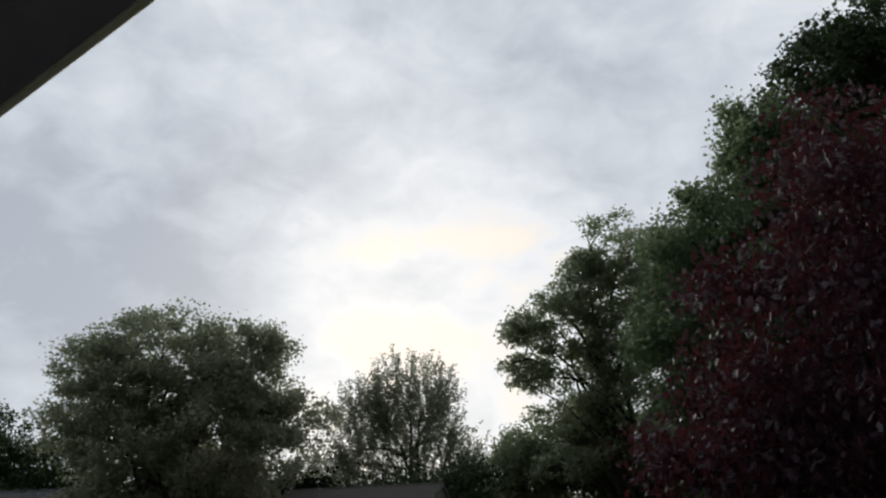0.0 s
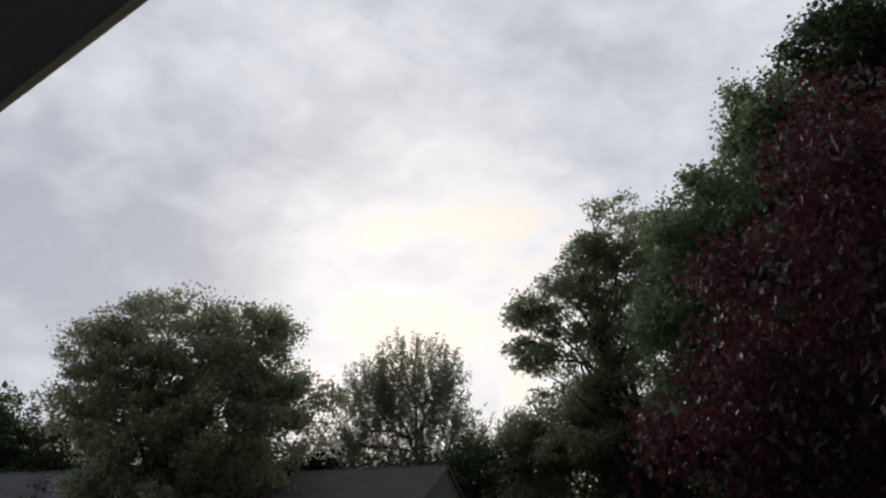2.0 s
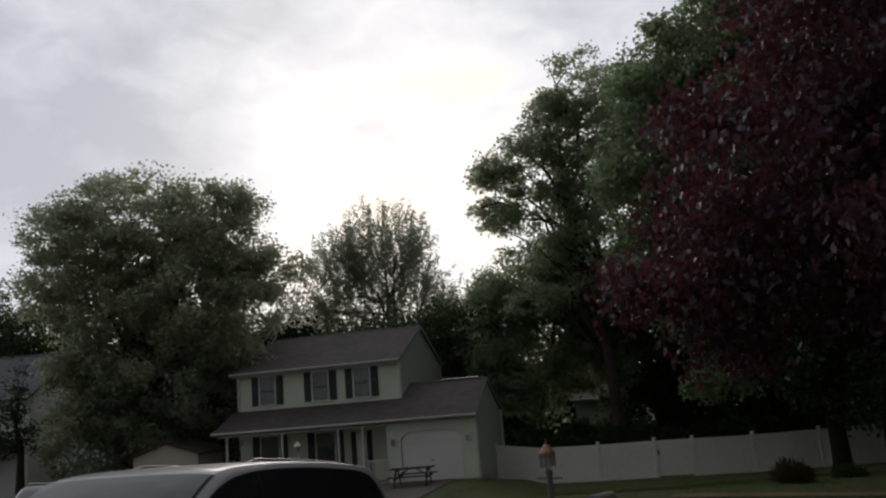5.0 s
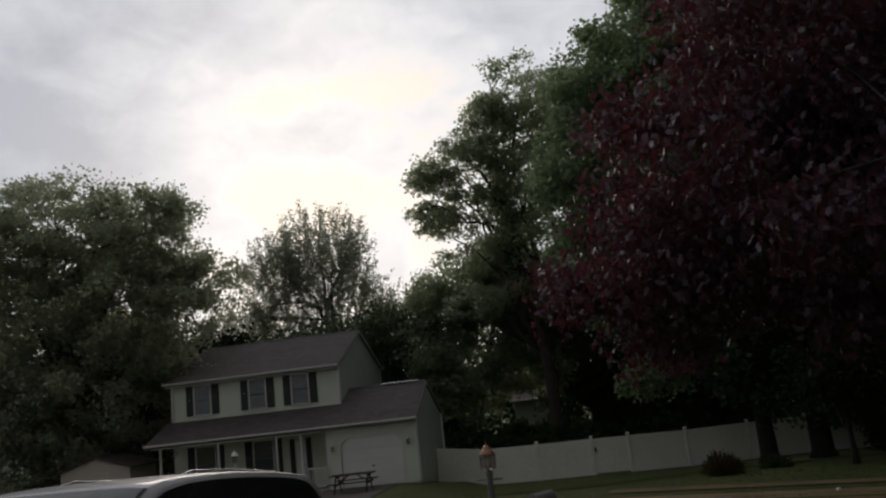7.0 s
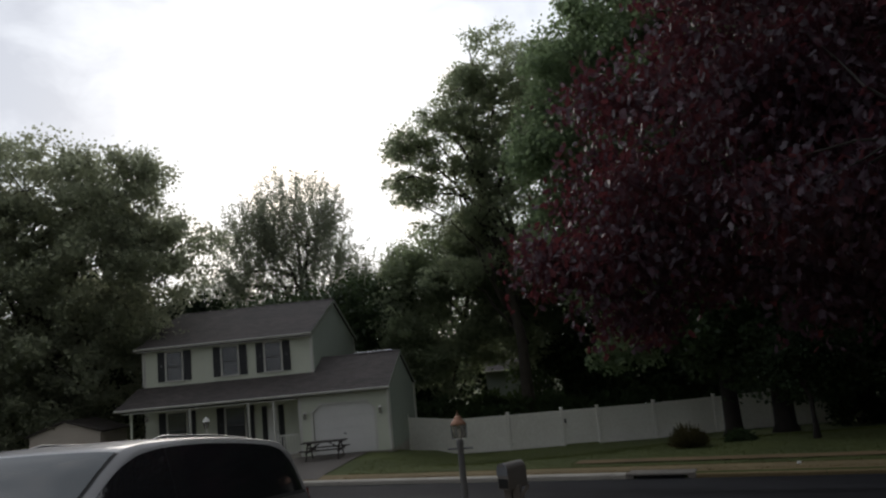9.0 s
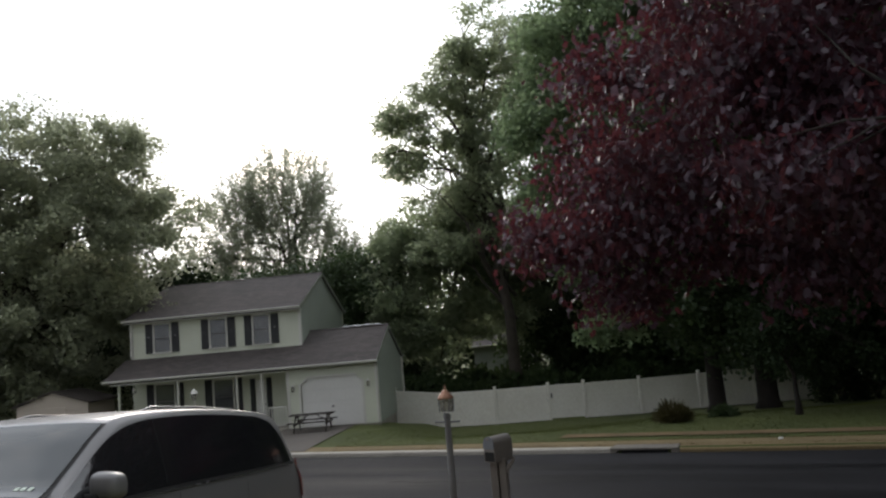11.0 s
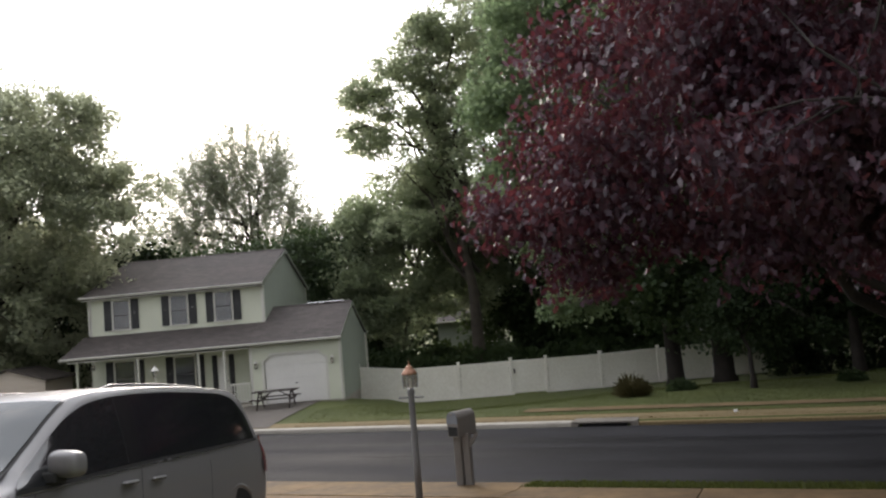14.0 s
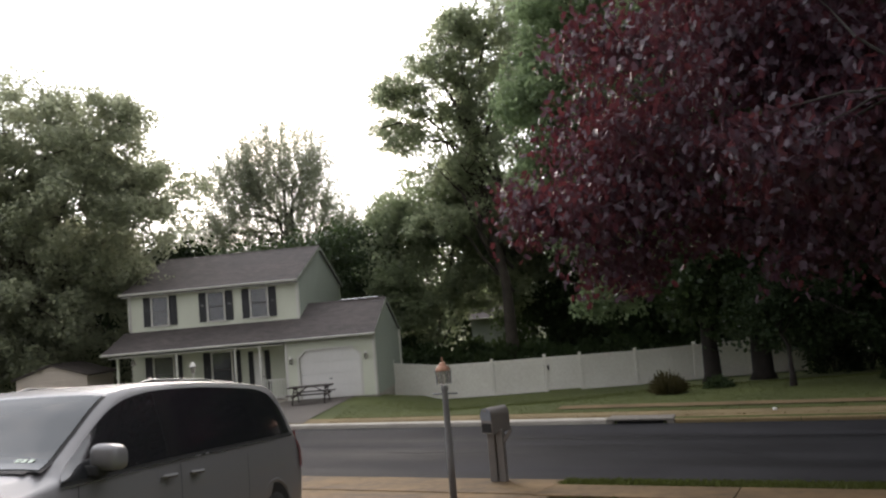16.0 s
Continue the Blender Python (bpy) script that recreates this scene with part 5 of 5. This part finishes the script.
b0, bl = at(-10.8, 55.0, [(-11.0, 0, 15.1, 3.3, 3.0, 3.7), (-15.0, 0, 13.8, 2.2, 2.4, 2.9), (-8.6, 0, 14.2, 1.7, 2.4, 3.2), (-13.2, 0, 14.3, 1.8, 2.4, 3.2), (-11.0, 0, 11.0, 4.8, 3.6, 3.4), (-7.2, 0, 10.4, 1.8, 2.6, 2.6), (-15.6, 0, 10.2, 2.2, 2.6, 3.0),
                          (-11.0, 1, 7.4, 6.2, 3.0, 2.8), (-5.0, 0, 8.2, 2.7, 2.5, 3.4), (-17.2, 0, 8.8, 2.6, 2.5, 3.4), (-11.5, 0, 4.5, 7.5, 2.5, 2.5)])
tree("young_leaf_tree", "airy young-leafed tree rising behind the house", b0, 0.34, 4.6, bl, 3100, 24, 0.225, 0.42, leaf_sparse, 21, limbs=26, twigs=420, droop=-0.9, width=0.24, shell=0.36, pull_in=0.0, spray=0.75)
b0, bl = at(-9.0, 49.5, [(-13.0, 0, 6.2, 3.0, 2.4, 2.7), (-8.6, 0, 6.6, 3.0, 2.4, 2.7), (-4.2, 0, 7.2, 2.6, 2.4, 2.8), (-16.2, 0, 5.8, 2.0, 2.2, 2.2), (-10.0, 0, 3.6, 6.5, 2.4, 2.4)])
tree("small_tree", "dense dark green understorey tree behind the house", b0, 0.18, 2.2, bl, 1500, 36, 0.22, 0.36, leaf_deep, 25, flat=0.8)
b0, bl = at(-21.0, 46.5, [(-26.0, 0, 4.8, 3.0, 2.2, 4.2), (-21.0, 0, 5.2, 3.6, 2.2, 4.6), (-16.6, 0, 4.8, 3.0, 2.2, 4.2), (-22.5, 0, 8.6, 3.6, 2.2, 2.4)])
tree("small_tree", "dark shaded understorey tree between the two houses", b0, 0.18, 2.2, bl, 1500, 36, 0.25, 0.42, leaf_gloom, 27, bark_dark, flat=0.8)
b0, bl = at(3.8, 43.5, [(4.2, 0, 20.4, 2.8, 2.5, 2.8), (1.8, 0, 18.5, 2.0, 1.9, 1.6), (7.0, 0, 18.2, 2.5, 3.0, 3.8), (-0.2, 0, 16.6, 2.2, 1.8, 0.9), (-1.0, 0, 13.4, 2.2, 1.8, 0.75), (0.9, 0, 11.6, 2.2, 2.2, 0.8), (4.0, 0, 15.4, 2.9, 2.8, 2.4),
                        (5.8, 0, 10.8, 4.0, 3.4, 3.8), (0.6, 0, 8.6, 2.2, 2.2, 1.1), (-0.6, 0, 14.9, 1.6, 1.5, 0.6), (0.4, 0, 17.9, 1.7, 1.5, 0.9), (-1.6, 0, 16.3, 1.5, 1.3, 0.7), (2.4, 0, 19.8, 1.7, 1.6, 1.4), (-2.0, 0, 14.2, 1.2, 1.2, 0.5), (2.0, 0, 14.8, 1.7, 1.6, 1.0), (2.6, 0, 16.8, 1.5, 1.5, 1.1), (2.6, 0, 12.6, 2.0, 1.9, 1.2)])
tree("oak_tree", "tall airy oak with layered branches against the sky", b0, 0.38, 5.5, bl, 2150, 28, 0.20, 0.265, leaf_airy, 31, limbs=22, twigs=380, shell=0.55, lump=0.6, group=6, pull_in=0.4)
b0, bl = at(-0.5, 47.5, [(-2.8, 0, 9.6, 1.5, 1.6, 1.4), (-1.4, 0, 9.8, 2.6, 2.4, 2.2), (1.5, 0, 8.2, 3.2, 2.6, 2.6), (-2.8, 0, 6.2, 1.9, 2, 2.2), (-1.2, 0, 4.0, 2.7, 3, 2.8), (4.4, 0, 9.0, 2.6, 2.4, 2.4), (3.6, 0, 5.6, 3.0, 2.6, 2.6), (2.4, 0.5, 11.2, 2.4, 2.2, 2.0), (6.8, 0.5, 7.4, 2.4, 2.2, 2.8)])
tree("small_tree", "rounded mid green understorey tree behind the fence", b0, 0.16, 2.4, bl, 2200, 40, 0.21, 0.34, leaf_mid, 41, flat=0.8, lump=0.7)
b0, bl = at(12.0, 34.7, [(8.4, 0, 18.2, 1.9, 2.6, 2.3), (10.9, 0, 22.2, 1.5, 3, 2.3), (9.9, 0, 24.2, 0.9, 1.2, 0.9), (10.2, 0, 15.0, 3.8, 4, 3.6), (8.4, 0, 11.0, 2.9, 3.4, 3.6), (12.2, 0, 18.6, 3.4, 3.6, 4.4), (9.6, -0.5, 7.2, 3.4, 3, 2.6), (12.5, 0, 11.0, 3.6, 4, 3.8), (6.2, 0, 16.4, 1.8, 2.4, 2.3), (5.3, 0, 12.4, 2.2, 2.4, 2.6), (6.0, 0, 8.4, 2.6, 2.4, 2.4), (7.6, -0.6, 4.0, 1.3, 1.2, 1.3), (11.5, -0.8, 2.6, 0.8, 0.8, 0.7)])
tree("oak_tree", "tall fresh green oak in front of the white fence", b0, 0.34, 6.0, bl, 3800, 40, 0.21, 0.34, leaf_bright, 51, bark_dark, limbs=16, twigs=200, lump=0.5, flat=0.85, group=8, pull_in=0.7)
# the last four masses are hidden boughs, added to shade the lawn
b0, bl = at(14.1, 34.2, [(14.5, 0, 24.8, 2.5, 3.2, 3.2), (17.4, 0, 25.6, 3.4, 3.6, 3.2), (16.2, 0, 19.4, 5.0, 4.6, 4.6), (21.2, 0, 21.0, 4.2, 4.4, 5.0), (17.5, 0, 13.5, 6.0, 4.6, 5.0), (23.0, 0, 13.0, 4.6, 4.4, 5.4), (15.5, 0, 7.4, 4.5, 3.6, 2.8), (12.6, -1.2, 4.2, 2.8, 2.2, 2.2), (17.0, -1.5, 3.6, 3.6, 2.4, 2.8), (10.6, -1.0, 3.4, 1.2, 1.4, 1.2), (13.2, -0.8, 2.0, 1.7, 1.0, 1.1), (15.8, -0.9, 1.5, 1.7, 1.0, 1.1), (18.5, -1.2, 1.4, 1.8, 1.0, 1.3), (14.0, -5.5, 9.0, 4.2, 4.0, 2.6), (19.0, -6.0, 8.6, 4.6, 4.2, 3.2), (23.0, -4.5, 8.0, 4.4, 4.2, 3.6), (11.0, -4.5, 11.5, 3.2, 3.4, 2.6)])
tree("oak_tree", "very tall dark green oak at the lawn's edge", b0, 0.40, 7.0, bl, 5600, 40, 0.24, 0.38, leaf_deep, 61, bark_dark, limbs=18, twigs=200, lump=0.8, flat=0.8)
b0, bl = at(24.0, 31.0, [(24.5, 0, 18, 5, 5, 6.5), (25, 0, 9.5, 6, 5, 5.0), (20.5, -1, 6.0, 3.5, 3, 3.6)])
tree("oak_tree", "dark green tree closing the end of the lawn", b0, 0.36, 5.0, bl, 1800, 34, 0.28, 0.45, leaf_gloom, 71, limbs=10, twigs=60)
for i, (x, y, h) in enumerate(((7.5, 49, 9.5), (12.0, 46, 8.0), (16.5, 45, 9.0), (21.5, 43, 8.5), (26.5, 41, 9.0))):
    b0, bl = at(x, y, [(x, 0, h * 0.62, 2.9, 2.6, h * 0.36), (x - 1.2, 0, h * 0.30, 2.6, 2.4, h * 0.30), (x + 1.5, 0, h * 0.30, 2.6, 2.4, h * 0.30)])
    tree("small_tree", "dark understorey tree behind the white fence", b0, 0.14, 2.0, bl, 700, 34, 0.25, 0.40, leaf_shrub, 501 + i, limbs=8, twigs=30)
# the last five masses are hidden boughs, added to block light over the lawn
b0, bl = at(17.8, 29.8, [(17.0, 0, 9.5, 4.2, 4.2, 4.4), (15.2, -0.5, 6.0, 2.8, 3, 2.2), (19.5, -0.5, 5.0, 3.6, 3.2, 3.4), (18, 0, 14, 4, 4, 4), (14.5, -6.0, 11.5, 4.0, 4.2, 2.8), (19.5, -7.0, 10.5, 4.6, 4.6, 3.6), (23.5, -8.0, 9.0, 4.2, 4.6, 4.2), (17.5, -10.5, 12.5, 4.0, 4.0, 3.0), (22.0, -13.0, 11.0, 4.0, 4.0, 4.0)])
tree("oak_tree", "dark tree at the lawn's end with unseen boughs added to shade it", b0, 0.22, 3.4, bl, 5200, 36, 0.34, 0.46, leaf_gloom, 77, bark_dark, limbs=16, twigs=120)
b0, bl = at(11.2, 24.9, [(11.2, 0, 3.1, 1.0, 1.0, 0.9), (12.0, 0, 2.6, 0.8, 0.9, 0.6), (10.5, 0, 2.4, 0.6, 0.7, 0.5)])
tree("small_tree", "small dark ornamental tree on the far lawn", b0, 0.085, 1.3, bl, 220, 26, 0.13, 0.22, leaf_gloom, 81, bark_dark, 7, 30)
b0, bl = at(-26.4, 36.0, [(-26.6, 0, 5.8, 0.40, 0.4, 1.5), (-27.0, 0, 4.0, 0.75, 0.7, 1.2), (-26.0, 0, 3.4, 0.45, 0.5, 0.5), (-27.8, 0, 3.0, 0.7, 0.6, 0.6)])
tree("small_tree", "thin dark-leaved sapling in the neighbour's yard", b0, 0.20, 2.6, bl, 190, 20, 0.13, 0.17, leaf_shrub, 91, bark_dark, 10, 40)
b0, bl = at(-39.0, 49.5, [(-40.4, 0, 11.8, 3.2, 3, 2.9), (-37.2, 0, 9.6, 2.4, 2.6, 2.4), (-34.6, 0, 10.2, 2.2, 2.4, 1.9), (-38, 0, 6, 5, 4, 3.6), (-33, 0, 6.6, 3.4, 3, 3.2), (-44, 0, 10, 4, 3, 4)])
tree("broadleaf_tree", "dark green tree behind the neighbour's roof", b0, 0.34, 3.6, bl, 1700, 36, 0.23, 0.36, leaf_deep, 101, limbs=10, twigs=80)
# dark red maple, near the camera
# masses beyond x = 12 reach out of view, added to darken the right
b0, bl = at(8.9, 11.6, [(7.9, 0, 8.4, 3.6, 3.8, 3.7), (5.0, 0.3, 6.3, 2.7, 2.6, 2.3), (3.3, 0.8, 5.0, 1.9, 1.9, 1.35), (6.2, -0.8, 5.3, 2.6, 2.2, 1.7), (9.5, 0, 10.6, 3.2, 3.4, 2.9), (6.0, 0.4, 8.6, 2.2, 2.4, 2.2), (10.5, 0, 6.2, 3.6, 3.4, 3.2),
                        (8.0, -1.4, 5.2, 2.2, 1.6, 1.9), (5.3, -3.2, 5.4, 1.4, 1.3, 1.2), (7.2, -3.4, 6.6, 2.2, 1.8, 2.6), (7.6, -3.6, 5.0, 1.9, 1.4, 1.7), (12.6, -0.6, 8.6, 3.6, 3.8, 4.2), (11.4, -4.4, 7.0, 2.8, 2.6, 3.6), (13.0, 1.6, 5.6, 3.4, 3.4, 2.8), (2.6, 0.3, 4.8, 1.0, 1.2, 1.0), (3.2, 0.3, 5.9, 1.2, 1.4, 1.1), (5.2, 0.6, 7.4, 2.0, 2.2, 1.8), (4.0, 0.9, 6.2, 1.7, 1.8, 1.4), (9.0, 1.8, 5.5, 3.2, 2.6, 2.2), (12.0, 2.0, 3.8, 3.0, 2.6, 1.7), (15.5, -1.0, 7.6, 3.6, 4.0, 4.2), (14.5, -5.0, 6.2, 3.2, 3.2, 3.4)])
tree("red_maple", "dark red maple with large drooping leaves beside the street", b0, 0.26, 2.4, bl, 5800, 25, 0.152, 0.27, leaf_red, 111, bark_dark, 16, 300, droop=1.3, lobed=True, width=0.34, shell=0.7, lump=0.62, group=20, pull_in=0.86)


def shrub(name, label, x, y, r, h, count, material, seed, leaf=0.10, up=0.0, category="shrub", width=0.42, group=""):
    rng = np.random.default_rng(seed)
    z = gz(x, y)
    s = thing(name, pose(x, y, z), label, category, group)
    u = rng.normal(size=(count, 3))
    u /= np.linalg.norm(u, axis=1)[:, None]
    u[:, 2] = np.abs(u[:, 2])
    pts = u * np.array([r, r, h]) * rng.uniform(0.35, 1.05, size=(count, 1))
    leaf_mesh("foliage", pts, leaf, material, s, seed, 0.1, width, kind="stuff", up=up)
    bm = bmesh.new()
    for k in range(9):
        a = k * 0.7
        tube(bm, [(0.05 * math.cos(a), 0.05 * math.sin(a), -0.05), (0.3 * r * math.cos(a), 0.3 * r * math.sin(a), 0.4 * h), (0.75 * r * math.cos(a), 0.75 * r * math.sin(a), 0.75 * h)], [0.02, 0.014, 0.005], 5)
    part("stems", bm, bark_dark, s)
    return s


shrub("grass_clump", "tan and green ornamental grass clump on the far lawn", 7.35, 25.7, 0.55, 0.60, 1500, clump_m, 201, 0.26, 1.2, "grass clump", 0.05)
shrub("shrub", "low dark shrub beside the grass clump", 9.35, 26.6, 0.50, 0.42, 900, leaf_shrub, 203)
shrub("shrub", "low dark shrub near the small tree", 14.2, 24.2, 0.45, 0.35, 700, leaf_shrub, 204)
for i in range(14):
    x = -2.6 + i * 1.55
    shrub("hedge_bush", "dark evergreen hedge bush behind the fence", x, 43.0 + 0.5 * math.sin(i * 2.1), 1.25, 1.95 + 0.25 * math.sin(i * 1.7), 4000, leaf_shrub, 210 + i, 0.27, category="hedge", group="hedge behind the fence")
for i in range(5):
    x = -15.8 - i * 1.3
    shrub("shrub", "dark foundation shrub between the houses", x, 34.4 + 0.4 * math.sin(i), 0.8, 0.9 + 0.2 * math.sin(i * 2.0), 900, leaf_shrub, 230 + i, 0.13, group="foundation shrubs")

for i in range(7):
    x = 17.6 + i * 1.6
    shrub("hedge_bush", "overgrown bush with shade-darkened leaves where the fence ends", x, 34.6 - 0.5 * i + 0.5 * math.sin(i * 2.1), 1.3, 2.4 + 0.5 * math.sin(i * 1.9), 1500, leaf_gloom, 260 + i, 0.19, category="hedge", group="bushes at the fence end")
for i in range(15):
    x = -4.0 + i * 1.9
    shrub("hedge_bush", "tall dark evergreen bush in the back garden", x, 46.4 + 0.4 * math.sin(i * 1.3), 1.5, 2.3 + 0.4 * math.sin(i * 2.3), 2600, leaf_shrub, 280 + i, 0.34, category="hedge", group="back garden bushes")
# woods beyond the lots
rng = np.random.default_rng(7)
woods = []
for i in range(46):
    x = -95 + i * 4.3 + rng.uniform(-1.5, 1.5)
    y = rng.uniform(66, 84)
    h = rng.uniform(8.5, 13.0) * (1.25 if x > 8 else 1.0)
    woods += [(x, y, h * 0.62, 3.6, 3.0, h * 0.38), (x + rng.uniform(-2, 2), y, h * 0.28, 3.8, 3.0, h * 0.34)]
wp = crown_points(woods, 5200, 26, 0.7, rng, 0.6)[1]
wo = leaf_mesh("distant_woods", wp, 0.55, leaf_deep, None, 301)
tagged(wo, "distant belt of dark green woods behind the houses", "woods", kind="stuff")
# trees mostly out of view to the right, added to block sky light
side_blobs = []
for i in range(16):
    x, y = 22 + rng.uniform(0, 9) + i * 0.5, 8 + i * 2.7
    side_blobs += [(x, y, 11.5, 4.0, 3.6, 7.0), (x, y, 4, 3.6, 3.4, 4.2)]
wp = crown_points(side_blobs, 2200, 24, 0.7, rng, 0.6)[1]
wo = leaf_mesh("roadside_woods", wp, 0.5, leaf_deep, None, 303)
tagged(wo, "added dark green trees, mostly out of view, that shade the lawn", "woods", kind="stuff")


def grass(name, label, area, count, h, material, seed, width=0.10):
    """Single blades scattered over a stretch of the street frame."""
    rng = np.random.default_rng(seed)
    a = rng.uniform(area[0], area[1], count)
    b = rng.uniform(area[2], area[3], count)
    pts = []
    for p, q in zip(a, b):
        v = street(p, q)
        if area[4](v.x, v.y):
            pts.append((v.x, v.y, ground_z(v.x, v.y)))
    ob = leaf_mesh(name, np.array(pts), h, material, None, seed, 0.0, width, up=1.6)
    return tagged(ob, label, "grass", kind="stuff")


def off_drive(x, y):
    return not (-8.9 < x < -4.0 - (26 - y) * 0.02) and not (-16 < x < -3.0 and y > 33)


grass("grass", "short green grass strip beside the kerb", (-3.9, 24, 12.22, 12.90, lambda x, y: True), 44000, 0.10, grass_m, 401)
grass("grass", "mown green grass of the far lawn", (-16, 22, 21.4, 36, off_drive), 110000, 0.034, grass_m, 403, 0.20)
grass("dry_grass", "dry tan grass along the far kerb", (-16, 24, 20.85, 21.9, off_drive), 30000, 0.04, dry_grass_m, 405, 0.20)
grass("grass", "green lawn sloping up to the near house", (-3.4, 18, 4, 10.9, lambda x, y: True), 22000, 0.07, grass_m, 407, 0.12)
